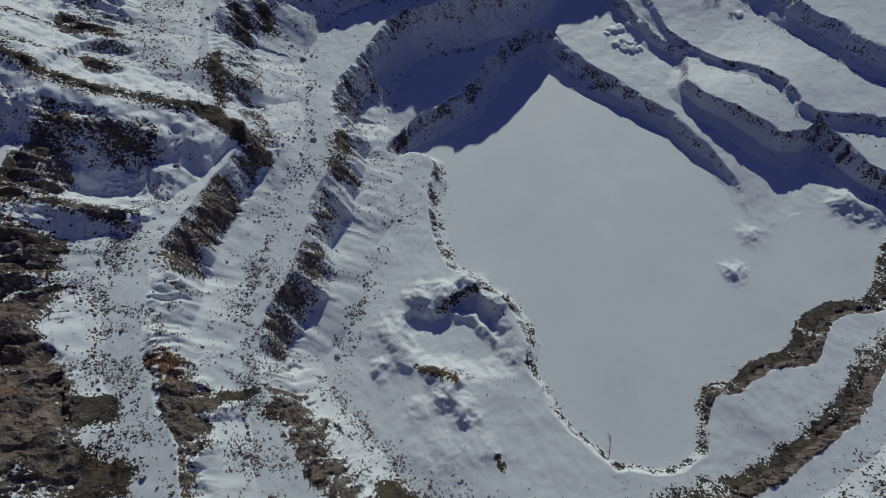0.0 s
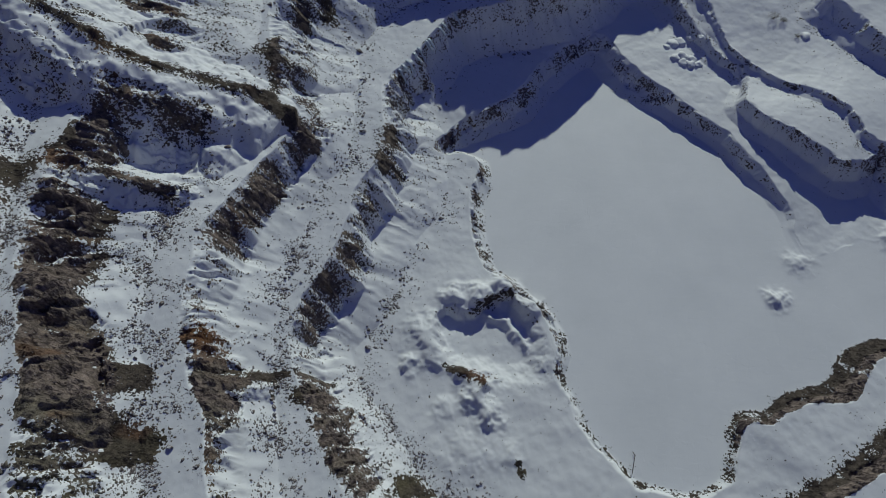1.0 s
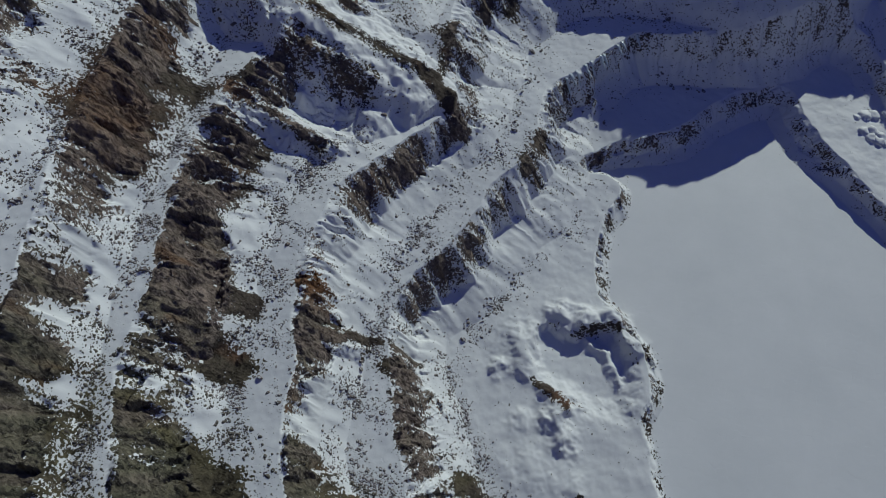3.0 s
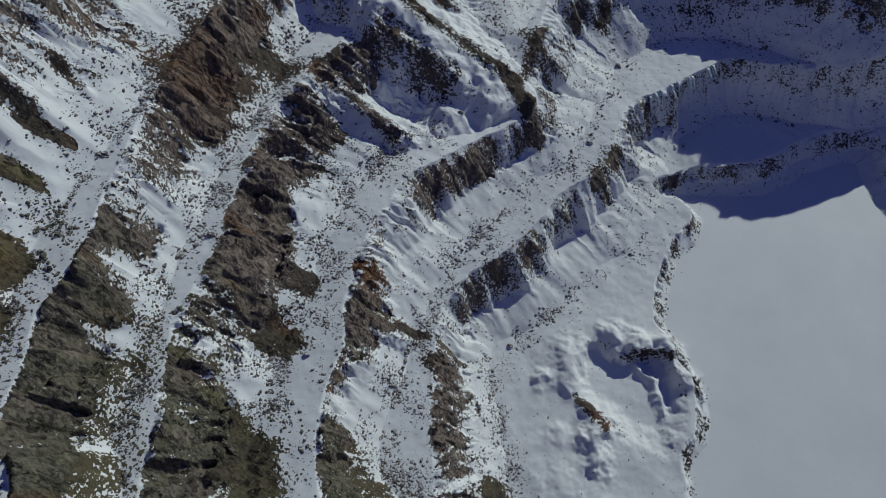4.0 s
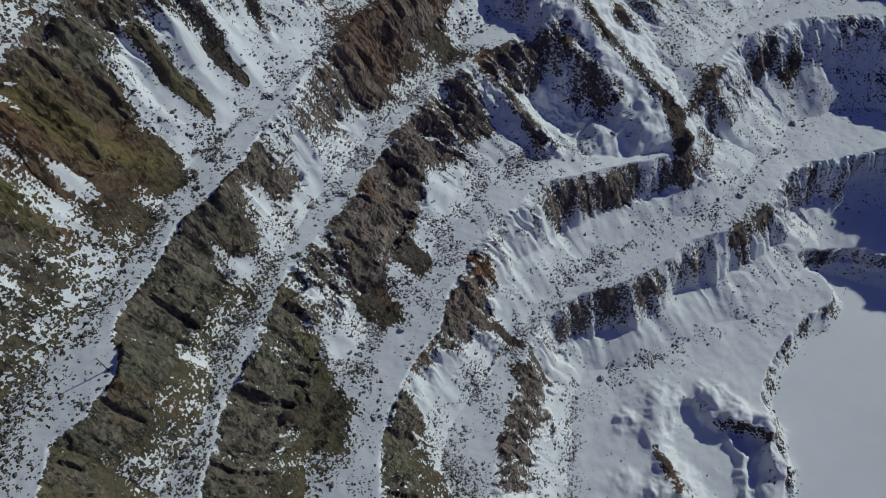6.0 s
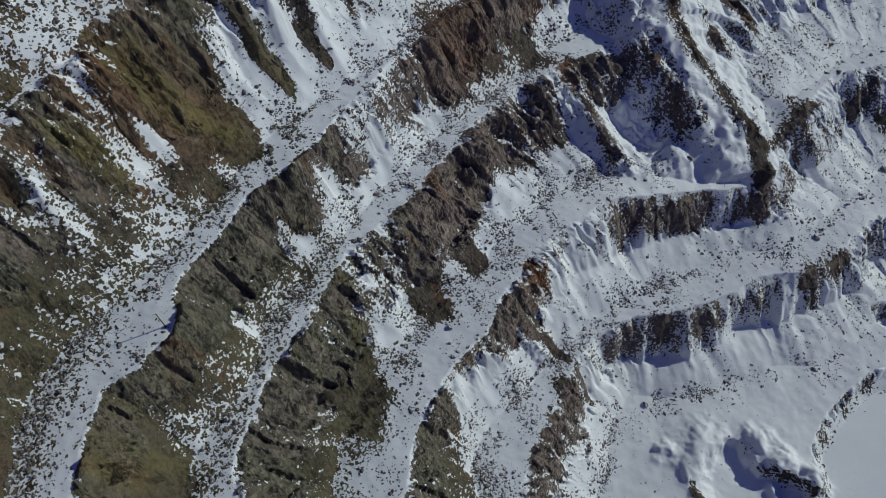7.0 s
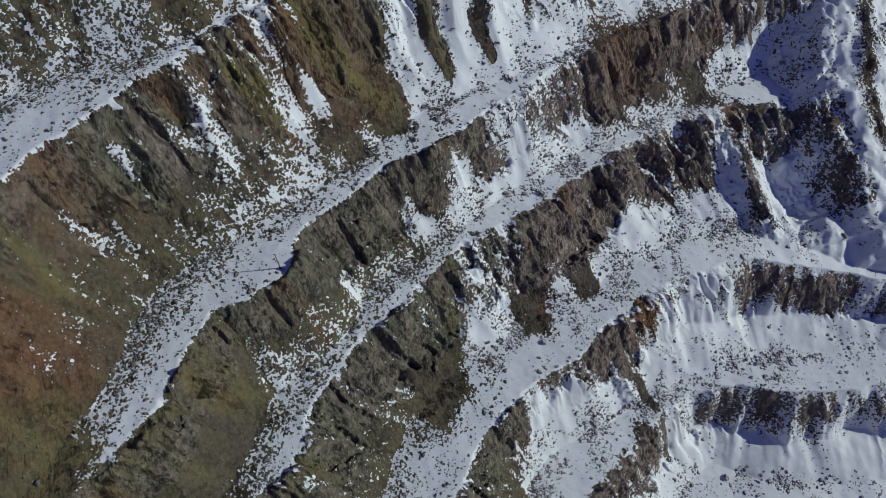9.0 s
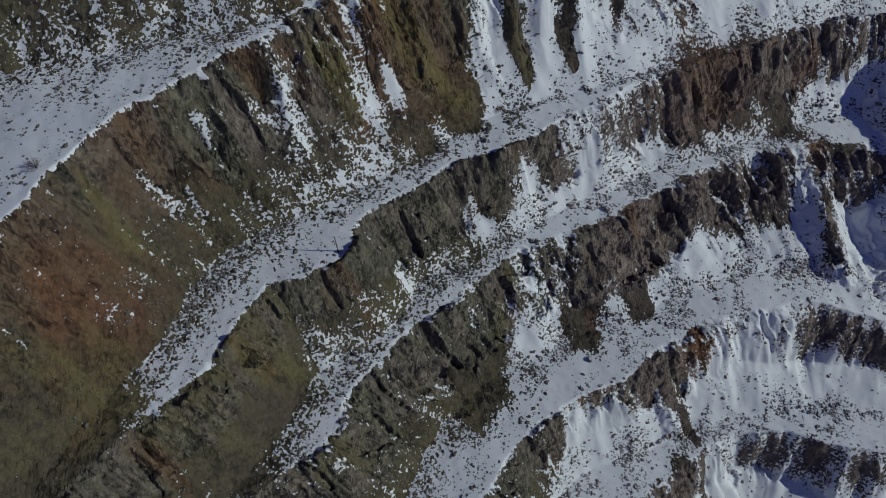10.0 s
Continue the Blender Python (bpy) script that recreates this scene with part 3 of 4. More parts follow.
def mixed(nodes, links, fac, a, b):
    n = nodes.new("ShaderNodeMix")
    n.data_type = "RGBA"
    for sock, v in ((n.inputs[0], fac), (n.inputs[6], a), (n.inputs[7], b)):
        if isinstance(v, (tuple, float, int)):
            sock.default_value = v
        else:
            links.new(v, sock)
    return n.outputs[2]


def ground_material():
    m, nodes, links, p = material("snow_and_rock")
    pos = nodes.new("ShaderNodeNewGeometry").outputs["Position"]
    bare_at = nodes.new("ShaderNodeAttribute")
    bare_at.attribute_name = "bare"
    fine = node(nodes, "ShaderNodeTexNoise", Scale=1.55, Detail=3.0, Roughness=0.6)
    links.new(pos, fine.inputs["Vector"])
    wide = node(nodes, "ShaderNodeTexNoise", Scale=0.55, Detail=4.0, Roughness=0.6)
    links.new(pos, wide.inputs["Vector"])
    fine_add = nodes.new("ShaderNodeMath")
    fine_add.operation = "MULTIPLY_ADD"
    links.new(fine.outputs[0], fine_add.inputs[0])
    fine_add.inputs[1].default_value = 1.9
    links.new(bare_at.outputs["Fac"], fine_add.inputs[2])
    pebble = node(nodes, "ShaderNodeTexVoronoi", Scale=2.5)
    links.new(pos, pebble.inputs["Vector"])
    apart = nodes.new("ShaderNodeSeparateColor")
    links.new(pebble.outputs["Color"], apart.inputs[0])
    shrink = nodes.new("ShaderNodeMath")
    shrink.operation = "MULTIPLY_ADD"
    links.new(pebble.outputs["Distance"], shrink.inputs[0])
    shrink.inputs[1].default_value = -0.4
    lot = nodes.new("ShaderNodeMath")
    lot.operation = "MULTIPLY"
    lot.inputs[1].default_value = 0.65
    links.new(apart.outputs[0], lot.inputs[0])
    links.new(lot.outputs[0], shrink.inputs[2])
    speckled = nodes.new("ShaderNodeMath")
    links.new(shrink.outputs[0], speckled.inputs[0])
    links.new(fine_add.outputs[0], speckled.inputs[1])
    add = nodes.new("ShaderNodeMath")
    add.operation = "MULTIPLY_ADD"
    links.new(wide.outputs[0], add.inputs[0])
    add.inputs[1].default_value = 1.0
    links.new(speckled.outputs[0], add.inputs[2])
    edge = nodes.new("ShaderNodeMapRange")
    edge.inputs[1].default_value, edge.inputs[2].default_value = 2.08, 2.15
    links.new(add.outputs[0], edge.inputs[0])
    olive_at = nodes.new("ShaderNodeAttribute")
    olive_at.attribute_name = "olive"
    rust_at = nodes.new("ShaderNodeAttribute")
    rust_at.attribute_name = "rust"
    tone = node(nodes, "ShaderNodeTexNoise", Scale=0.7, Detail=8.0, Roughness=0.66)
    links.new(pos, tone.inputs["Vector"])
    dark = mixed(nodes, links, tone.outputs[0], (0.135, 0.107, 0.096, 1), (0.29, 0.226, 0.192, 1))
    olive = mixed(nodes, links, tone.outputs[0], (0.086, 0.082, 0.06, 1), (0.205, 0.188, 0.132, 1))
    rust = mixed(nodes, links, tone.outputs[0], (0.1, 0.05, 0.03, 1), (0.3, 0.15, 0.07, 1))
    rock = mixed(nodes, links, olive_at.outputs["Fac"], dark, olive)
    veins = node(nodes, "ShaderNodeTexNoise", Scale=0.35, Detail=9.0, Roughness=0.72, Distortion=1.2)
    links.new(pos, veins.inputs["Vector"])
    lit = nodes.new("ShaderNodeMapRange")
    lit.inputs[1].default_value, lit.inputs[2].default_value, lit.inputs[3].default_value, lit.inputs[4].default_value = 0.32, 0.68, 0.66, 1.4
    links.new(veins.outputs[0], lit.inputs[0])
    varied = nodes.new("ShaderNodeVectorMath")
    varied.operation = "SCALE"
    links.new(rock, varied.inputs[0])
    links.new(lit.outputs[0], varied.inputs["Scale"])
    rock = varied.outputs[0]
    along = nodes.new("ShaderNodeVectorMath")
    along.operation = "MULTIPLY"
    links.new(pos, along.inputs[0])
    along.inputs[1].default_value = (0.5, 1.6, 0.8)
    strata = node(nodes, "ShaderNodeTexNoise", Scale=1.0, Detail=5.0, Roughness=0.62, Distortion=0.6)
    links.new(along.outputs[0], strata.inputs["Vector"])
    band = nodes.new("ShaderNodeMapRange")
    band.inputs[1].default_value, band.inputs[2].default_value, band.inputs[3].default_value, band.inputs[4].default_value = 0.34, 0.66, 0.62, 1.34
    links.new(strata.outputs[0], band.inputs[0])
    striped = nodes.new("ShaderNodeVectorMath")
    striped.operation = "SCALE"
    links.new(rock, striped.inputs[0])
    links.new(band.outputs[0], striped.inputs["Scale"])
    rock = striped.outputs[0]
    rock = mixed(nodes, links, rust_at.outputs["Fac"], rock, rust)
    crag_at = nodes.new("ShaderNodeAttribute")
    crag_at.attribute_name = "crag"
    earth = mixed(nodes, links, olive_at.outputs["Fac"], (0.08, 0.064, 0.052, 1), (0.098, 0.084, 0.05, 1))
    earth = mixed(nodes, links, rust_at.outputs["Fac"], earth, (0.15, 0.075, 0.042, 1))
    speck = nodes.new("ShaderNodeMapRange")
    speck.inputs[1].default_value, speck.inputs[2].default_value, speck.inputs[3].default_value, speck.inputs[4].default_value = 0.3, 0.7, 0.72, 1.35
    links.new(fine.outputs[0], speck.inputs[0])
    dusty = nodes.new("ShaderNodeVectorMath")
    dusty.operation = "SCALE"
    links.new(earth, dusty.inputs[0])
    links.new(speck.outputs[0], dusty.inputs["Scale"])
    cut = nodes.new("ShaderNodeMapRange")
    cut.inputs[1].default_value, cut.inputs[2].default_value = 0.15, 0.5
    links.new(crag_at.outputs["Fac"], cut.inputs[0])
    rock = mixed(nodes, links, cut.outputs[0], dusty.outputs[0], rock)
    moss_at = nodes.new("ShaderNodeAttribute")
    moss_at.attribute_name = "moss"
    dry = mixed(nodes, links, tone.outputs[0], (0.085, 0.075, 0.03, 1), (0.27, 0.225, 0.09, 1))
    rock = mixed(nodes, links, moss_at.outputs["Fac"], rock, dry)
    blown = node(nodes, "ShaderNodeTexNoise", Scale=0.06, Detail=5.0, Roughness=0.6)
    links.new(pos, blown.inputs["Vector"])
    snow = mixed(nodes, links, blown.outputs[0], (0.7, 0.715, 0.73, 1), (0.88, 0.885, 0.89, 1))
    links.new(mixed(nodes, links, edge.outputs[0], snow, rock), p.inputs["Base Color"])
    rough = nodes.new("ShaderNodeMapRange")
    rough.inputs[3].default_value, rough.inputs[4].default_value = 0.55, 0.9
    links.new(edge.outputs[0], rough.inputs[0])
    links.new(rough.outputs[0], p.inputs["Roughness"])
    p.inputs["Specular IOR Level"].default_value = 0.2
    # broken edges on rock, soft grain on snow
    def vector(op, a, b):
        n = nodes.new("ShaderNodeVectorMath")
        n.operation = op
        for sock, v in zip(n.inputs, (a, b)):
            if isinstance(v, tuple):
                sock.default_value = v
            else:
                links.new(v, sock)
        return n.outputs["Value" if op == "DOT_PRODUCT" else "Vector"]

    def slabs(size, stretch):
        """Height of tilted broken planes."""
        bent = vector("ADD", vector("MULTIPLY", pos, stretch), vector("MULTIPLY", tone.outputs["Color"], (0.5, 0.5, 0.5)))
        cell = node(nodes, "ShaderNodeTexVoronoi", Scale=1.0 / size)
        links.new(bent, cell.inputs["Vector"])
        return vector("DOT_PRODUCT", vector("SUBTRACT", bent, cell.outputs["Position"]), vector("SUBTRACT", cell.outputs["Color"], (0.5, 0.5, 0.5)))

    high = nodes.new("ShaderNodeMath")
    high.operation = "MULTIPLY_ADD"
    links.new(slabs(1.6, (1.0, 1.0, 0.4)), high.inputs[0])
    high.inputs[1].default_value = 2.6
    finer = nodes.new("ShaderNodeMath")
    finer.operation = "MULTIPLY_ADD"
    links.new(slabs(0.5, (1.0, 1.0, 0.6)), finer.inputs[0])
    finer.inputs[1].default_value = 2.2
    faint = nodes.new("ShaderNodeMath")
    faint.operation = "MULTIPLY"
    faint.inputs[1].default_value = 1.1
    links.new(strata.outputs[0], faint.inputs[0])
    links.new(faint.outputs[0], finer.inputs[2])
    links.new(finer.outputs[0], high.inputs[2])
    relief = nodes.new("ShaderNodeMath")
    relief.operation = "MULTIPLY"
    links.new(high.outputs[0], relief.inputs[0])
    force = nodes.new("ShaderNodeMapRange")
    force.inputs[3].default_value, force.inputs[4].default_value = 0.004, 1.0
    rocky = nodes.new("ShaderNodeMath")
    rocky.operation = "MULTIPLY"
    scree_force = nodes.new("ShaderNodeMapRange")
    scree_force.inputs[3].default_value = 0.3
    links.new(cut.outputs[0], scree_force.inputs[0])
    links.new(edge.outputs[0], rocky.inputs[0])
    links.new(scree_force.outputs[0], rocky.inputs[1])
    links.new(rocky.outputs[0], force.inputs[0])
    links.new(force.outputs[0], relief.inputs[1])
    bump = node(nodes, "ShaderNodeBump", Strength=0.95, Distance=0.95)
    links.new(relief.outputs[0], bump.inputs["Height"])
    links.new(bump.outputs[0], p.inputs["Normal"])
    return m


GROUND = ground_material()

# ------------------------------------------------------------ the ground, one sheet, cut into lake, terraces and walls
streak = np.zeros(X.shape)
for d, a, h, w in FIELDS[1:]:
    streak = np.where((d < 0) & (d > -w), fbm(a + 0.15 * d, d * 0.14, 3.0, 4, 221), streak)
olive = np.clip(ease(60, 12, Y - 0.12 * X) * 0.95 + 0.4 * fbm(X, Y, 9, 3, 301) + 0.35 * streak - 0.1 - 0.6 * ease(25, 50, X), 0, 1)
rust = np.clip(1.2 * fbm(X, Y, 13, 4, 211) + 0.5 * streak - 0.55, 0, 0.6)
for x0, y0, r, k in [(-53, 55, 5, 1.0), (-50, -46, 8, 0.9), (-93, -4, 9, 0.7), (-99, 60, 9, 0.5), (-92, 5, 7, 0.6), (-46, 28, 4, 0.6), (-70, -40, 6, 0.5), (-86, 108, 5, 0.6), (2, 63, 3, 0.8)]:
    rust = np.maximum(rust, k * np.exp(-((X - x0) ** 2 + (Y - y0) ** 2) / r ** 2) + 0.25 * fbm(X, Y, 3, 3, 214) * (k > 0.3) * (np.hypot(X - x0, Y - y0) < 2 * r))
rust = np.clip(rust, 0, 1) * ease(30, 15, X)

# dry yellow grass and lichen on the slopes: from x, y to x, y, half width, amount
MOSS = [(-88, 112.8, -44, 104.5, 2.4, 0.1), (-96.4, -1.0, -92.8, 1.5, 2.4, 0.9), (-85.9, -13.2, -84.3, -8.4, 1.6, 0.9), (-92.1, 4.7, -88.1, 10.1, 2.0, 0.7), (-43.3, -53.6, -39.3, -43.2, 3.6, 0.6), (-32.9, -52.8, -34.9, -45.8, 3.2, 0.5), (-35.6, -36.5, -46.7, -25.4, 2.7, 0.55), (-61.4, -42.7, -59.7, -41.0, 1.5, 0.7),
        (-100.4, 20.3, -93.9, 22.8, 1.0, 0.7), (-50.1, -23.6, -46.9, -22.2, 2.6, 0.5), (-64.0, 16.2, -59.0, 16.3, 2.7, 0.45), (-33.9, -14.2, -33.0, -10.6, 2.5, 0.5), (-48.7, -26.8, -53.8, -22.8, 1.3, 0.5)]
moss = np.zeros(X.shape)
for x0, y0, x1, y1, r, k in MOSS:
    m = (X > min(x0, x1) - 4 * r) & (X < max(x0, x1) + 4 * r) & (Y > min(y0, y1) - 4 * r) & (Y < max(y0, y1) + 4 * r)
    px, py = X[m] + r * fbm(X[m], Y[m], 2 * r, 3, 191), Y[m] + r * fbm(X[m], Y[m], 2 * r, 3, 195)
    dx, dy = x1 - x0, y1 - y0
    t = np.clip(((px - x0) * dx + (py - y0) * dy) / (dx * dx + dy * dy + 1e-6), 0, 1)
    moss[m] = np.maximum(moss[m], k * ease(2.0, 0.2, np.hypot(px - x0 - t * dx, py - y0 - t * dy) / r))
moss = np.clip(moss * (0.8 + 0.6 * streak), 0, 1)


def normals_of(z):
    gx, gy = np.gradient(z, GX, GY)
    n = np.stack([-gx, -gy, np.ones_like(z)], -1)
    return n / np.linalg.norm(n, axis=-1, keepdims=True)


NORMAL = normals_of(Z)
zone = np.zeros(X.shape, int)      # 0 ground, 1 lake, 2.. walls
zone[FIELDS[0][0] < -FIELDS[0][3] - 0.2] = 1
for i, u in enumerate(UP):
    if i:
        zone[(u > 0.02) & (u < 0.99)] = 1 + i
cell = zone[:-1, :-1]


def sheet(name, k, label, category, mat):
    ii, jj = np.nonzero(cell == k)
    n = X.shape[1]
    quads = np.stack([ii * n + jj, (ii + 1) * n + jj, (ii + 1) * n + jj + 1, ii * n + jj + 1], 1)
    used, quads = np.unique(quads, return_inverse=True)
    quads = quads.reshape(-1, 4)
    me = bpy.data.meshes.new(name)
    me.vertices.add(len(used))
    me.vertices.foreach_set("co", np.stack([X.ravel()[used], Y.ravel()[used], Z.ravel()[used]], 1).astype(np.float32).ravel())
    me.loops.add(quads.size)
    me.loops.foreach_set("vertex_index", quads.astype(np.int32).ravel())
    me.polygons.add(len(quads))
    me.polygons.foreach_set("loop_start", np.arange(0, quads.size, 4, dtype=np.int32))
    me.polygons.foreach_set("use_smooth", np.ones(len(quads), bool))
    me.update(calc_edges=True)
    for key, f in (("bare", bare), ("olive", olive), ("rust", rust), ("crag", np.clip(crag, 0, 1)), ("moss", moss)):
        me.attributes.new(key, "FLOAT", "POINT").data.foreach_set("value", f.ravel()[used].astype(np.float32))
    me.normals_split_custom_set_from_vertices(NORMAL.reshape(-1, 3)[used])
    me.materials.append(mat)
    return tagged(new(name, me), label, category, kind="structure")


sheet("ground", 0, "snow-covered mine terraces strewn with dark stones", "ground", GROUND)
sheet("water", 1, "frozen pit lake under smooth untouched snow", "lake", GROUND)
sheet("wall_1", 2, "snow-dusted dark rock wall above the lake shelf", "rock wall", GROUND)
sheet("wall_2", 3, "dark rock wall with snow chutes between its ribs", "rock wall", GROUND)
sheet("wall_3", 4, "brown and olive rock wall with patches of snow", "rock wall", GROUND)
sheet("wall_4", 5, "craggy olive rock wall above a snowy terrace", "rock wall", GROUND)
sheet("wall_5", 6, "high rust and olive rock slope streaked with snow", "rock wall", GROUND)
sheet("wall_6", 7, "dark scree slope with snow gullies above the top terrace", "rock wall", GROUND)


# ------------------------------------------------------------ loose stones and things on the ground
def ground_at(x, y):
    i, j = np.clip(np.searchsorted(GX, x) - 1, 0, len(GX) - 2), np.clip(np.searchsorted(GY, y) - 1, 0, len(GY) - 2)
    u, v = (x - GX[i]) / (GX[i + 1] - GX[i]), (y - GY[j]) / (GY[j + 1] - GY[j])
    return (Z[i, j] * (1 - u) + Z[i + 1, j] * u) * (1 - v) + (Z[i, j + 1] * (1 - u) + Z[i + 1, j + 1] * u) * v


def field_at(f, x, y):
    return f[np.clip(np.searchsorted(GX, x), 0, len(GX) - 1), np.clip(np.searchsorted(GY, y), 0, len(GY) - 1)]


def stone_material(name, dark, light, snowy):
    m, nodes, links, p = material(name)
    geo = nodes.new("ShaderNodeNewGeometry")
    info = nodes.new("ShaderNodeObjectInfo")
    tone = node(nodes, "ShaderNodeTexNoise", Scale=2.5, Detail=6.0, Roughness=0.7)
    links.new(geo.outputs["Position"], tone.inputs["Vector"])
    own = nodes.new("ShaderNodeMath")
    own.operation = "ADD"
    links.new(geo.outputs["Random Per Island"], own.inputs[0])
    links.new(info.outputs["Random"], own.inputs[1])
    half = nodes.new("ShaderNodeMath")
    half.operation = "MULTIPLY_ADD"
    half.inputs[1].default_value, half.inputs[2].default_value = 0.3, -0.15
    links.new(own.outputs[0], half.inputs[0])
    sum_up = nodes.new("ShaderNodeMath")
    links.new(half.outputs[0], sum_up.inputs[0])
    links.new(tone.outputs[0], sum_up.inputs[1])
    base = mixed(nodes, links, sum_up.outputs[0], dark, light)
    split = nodes.new("ShaderNodeSeparateXYZ")
    links.new(geo.outputs["Normal"], split.inputs[0])
    top = nodes.new("ShaderNodeMath")
    top.operation = "MULTIPLY_ADD"
    links.new(tone.outputs[0], top.inputs[0])
    top.inputs[1].default_value = 0.9
    links.new(split.outputs[2], top.inputs[2])
    cap = nodes.new("ShaderNodeMapRange")
    cap.inputs[1].default_value, cap.inputs[2].default_value = snowy, snowy + 0.08
    links.new(top.outputs[0], cap.inputs[0])
    links.new(mixed(nodes, links, cap.outputs[0], base, (0.8, 0.81, 0.83, 1)), p.inputs["Base Color"])
    p.inputs["Roughness"].default_value = 0.88
    bump = node(nodes, "ShaderNodeBump", Strength=0.6, Distance=0.1)
    links.new(tone.outputs[0], bump.inputs["Height"])
    links.new(bump.outputs[0], p.inputs["Normal"])
    return m


STONE = stone_material("dark_stone", (0.07, 0.061, 0.057, 1), (0.24, 0.2, 0.175, 1), 1.36)
GREEN_STONE = stone_material("olive_stone", (0.055, 0.049, 0.043, 1), (0.18, 0.156, 0.122, 1), 1.45)
rng = np.random.default_rng(11)


def stone_shape(sub, seed, deep=0.56):
    bm = bmesh.new()
    bmesh.ops.create_icosphere(bm, subdivisions=sub, radius=1)
    r = random.Random(seed)
    cuts = [Vector((r.uniform(-1, 1), r.uniform(-1, 1), r.uniform(-0.6, 1))).normalized() for _ in range(11)]
    for v in bm.verts:
        v.co *= r.uniform(0.86, 1.1)
        for n in cuts:
            over = v.co.dot(n) - deep
            if over > 0:
                v.co -= n * over * 0.85
        v.co.x *= 1.25
        v.co.z *= 0.72
    return bm


def stones(name, picks, sizes, mat, label):
    shapes = []
    for k in range(8):
        bm = stone_shape(1, 50 + k)
        bmesh.ops.dissolve_limit(bm, angle_limit=0.45, verts=bm.verts, edges=bm.edges)
        bmesh.ops.triangulate(bm, faces=bm.faces)
        bm.verts.index_update()
        bm.verts.ensure_lookup_table()
        shapes.append((np.array([v.co[:] for v in bm.verts]), np.array([[v.index for v in f.verts] for f in bm.faces])))
        bm.free()
    verts, faces, base = [], [], 0
    kind = rng.integers(0, 8, len(picks))
    for k, (v, f) in enumerate(shapes):
        m = kind == k
        c, size = picks[m], sizes[m]
        n = len(c)
        if not n:
            continue
        turn = rng.random(n) * 6.283
        cs, sn = np.cos(turn)[:, None], np.sin(turn)[:, None]
        w = v[None] * size[:, None, None] * (0.75 + 0.5 * rng.random((n, 1, 3)))
        q = np.stack([w[..., 0] * cs - w[..., 1] * sn, w[..., 0] * sn + w[..., 1] * cs, w[..., 2]], -1) + c[:, None, :]
        verts.append(q.reshape(-1, 3))
        faces.append((f[None] + base + len(v) * np.arange(n)[:, None, None]).reshape(-1, 3))
        base += len(v) * n
    verts, faces = np.concatenate(verts), np.concatenate(faces)
    me = bpy.data.meshes.new(name)
    me.vertices.add(len(verts))
    me.vertices.foreach_set("co", verts.astype(np.float32).ravel())
    me.loops.add(faces.size)
    me.loops.foreach_set("vertex_index", faces.astype(np.int32).ravel())
    me.polygons.add(len(faces))
    me.polygons.foreach_set("loop_start", np.arange(0, faces.size, 3, dtype=np.int32))
    me.update(calc_edges=True)
    me.materials.append(mat)
    return tagged(new(name, me), label, "stones", kind="stuff")


# stones thin out from the foot of each wall
cx, cy = rng.uniform(-118, 30, 900000), rng.uniform(-60, 190, 900000)
patch = np.clip(0.4 + 1.5 * fbm(cx, cy, 6, 4, 401), 0.02, 1.6)
chance = field_at(stony, cx, cy) * patch
chance = chance * (0.25 + 0.75 * ease(150, 100, cy)) * (0.35 + 0.65 * ease(100, 92, cy + 0.2 * (cx + 60)) + 0.65 * ease(-50, -40, cx) * ease(100, 104, cy))
chance = chance * (0.4 + 0.6 * ease(100, 78, cy)) * (1 - 0.92 * ease(0.35, 0.65, field_at(bare, cx, cy)))
keep = (rng.random(len(cx)) < chance) & (field_at(FIELDS[0][0], cx, cy) > 1)
cx, cy = cx[keep], cy[keep]
size = np.clip(0.155 * np.exp(rng.normal(0, 0.55, len(cx))), 0.08, 0.55)
picks = np.stack([cx, cy, ground_at(cx, cy) - size * 0.05], 1)
order = rng.permutation(len(picks))[:34000]
picks, size = picks[order], size[order]
green = picks[:, 1] < 25
stones("loose_stones", picks[~green], size[~green], STONE, "dark angular stones scattered over the snowy terraces")
stones("scree_stones", picks[green], size[green], GREEN_STONE, "olive-brown scree stones lying in thin snow")

# single boulders
BOULDERS = []
for k in range(10):
    bm = stone_shape(2, 90 + k, 0.4)
    me = bpy.data.meshes.new("boulder")
    bm.to_mesh(me)
    bm.free()
    me.materials.append(STONE if k < 6 else GREEN_STONE)
    BOULDERS.append(me)
bx, by = rng.uniform(-112, 30, 60000), rng.uniform(-50, 180, 60000)
chance = np.clip(field_at(stony, bx, by) - 0.25, 0, 1) * np.clip(0.4 + fbm(bx, by, 12, 2, 420), 0, 1)
keep = (rng.random(len(bx)) < chance) & (field_at(FIELDS[0][0], bx, by) > 1) & (field_at(bare, bx, by) < 0.4)
bx, by = bx[keep][:280], by[keep][:280]
bz = ground_at(bx, by)
for x, y, z in zip(bx, by, bz):
    r = float(np.clip(0.42 * math.exp(random.gauss(0, 0.4)), 0.26, 1.1))
    olive_here = y < 25
    ob = new("boulder", BOULDERS[random.randrange(6, 10) if olive_here else random.randrange(6)])
    ob.matrix_world = pose(x, y, z + 0.2 * r, random.uniform(-12, 12), random.uniform(-12, 12), random.uniform(0, 360)) @ Matrix.Diagonal((r, r, r, 1))
    tagged(ob, "olive-brown boulder resting in thin snow" if olive_here else "dark angular boulder half sunk in snow", "boulder", "boulders fallen on the terraces")


def part(name, bm, mat, parent, label=""):
    """One mesh object under a thing or a part."""
    me = bpy.data.meshes.new(name)
    bm.to_mesh(me)
    bm.free()
    me.materials.append(mat)
    ob = new(name, me)
    ob.parent = parent
    return tagged(ob, label)


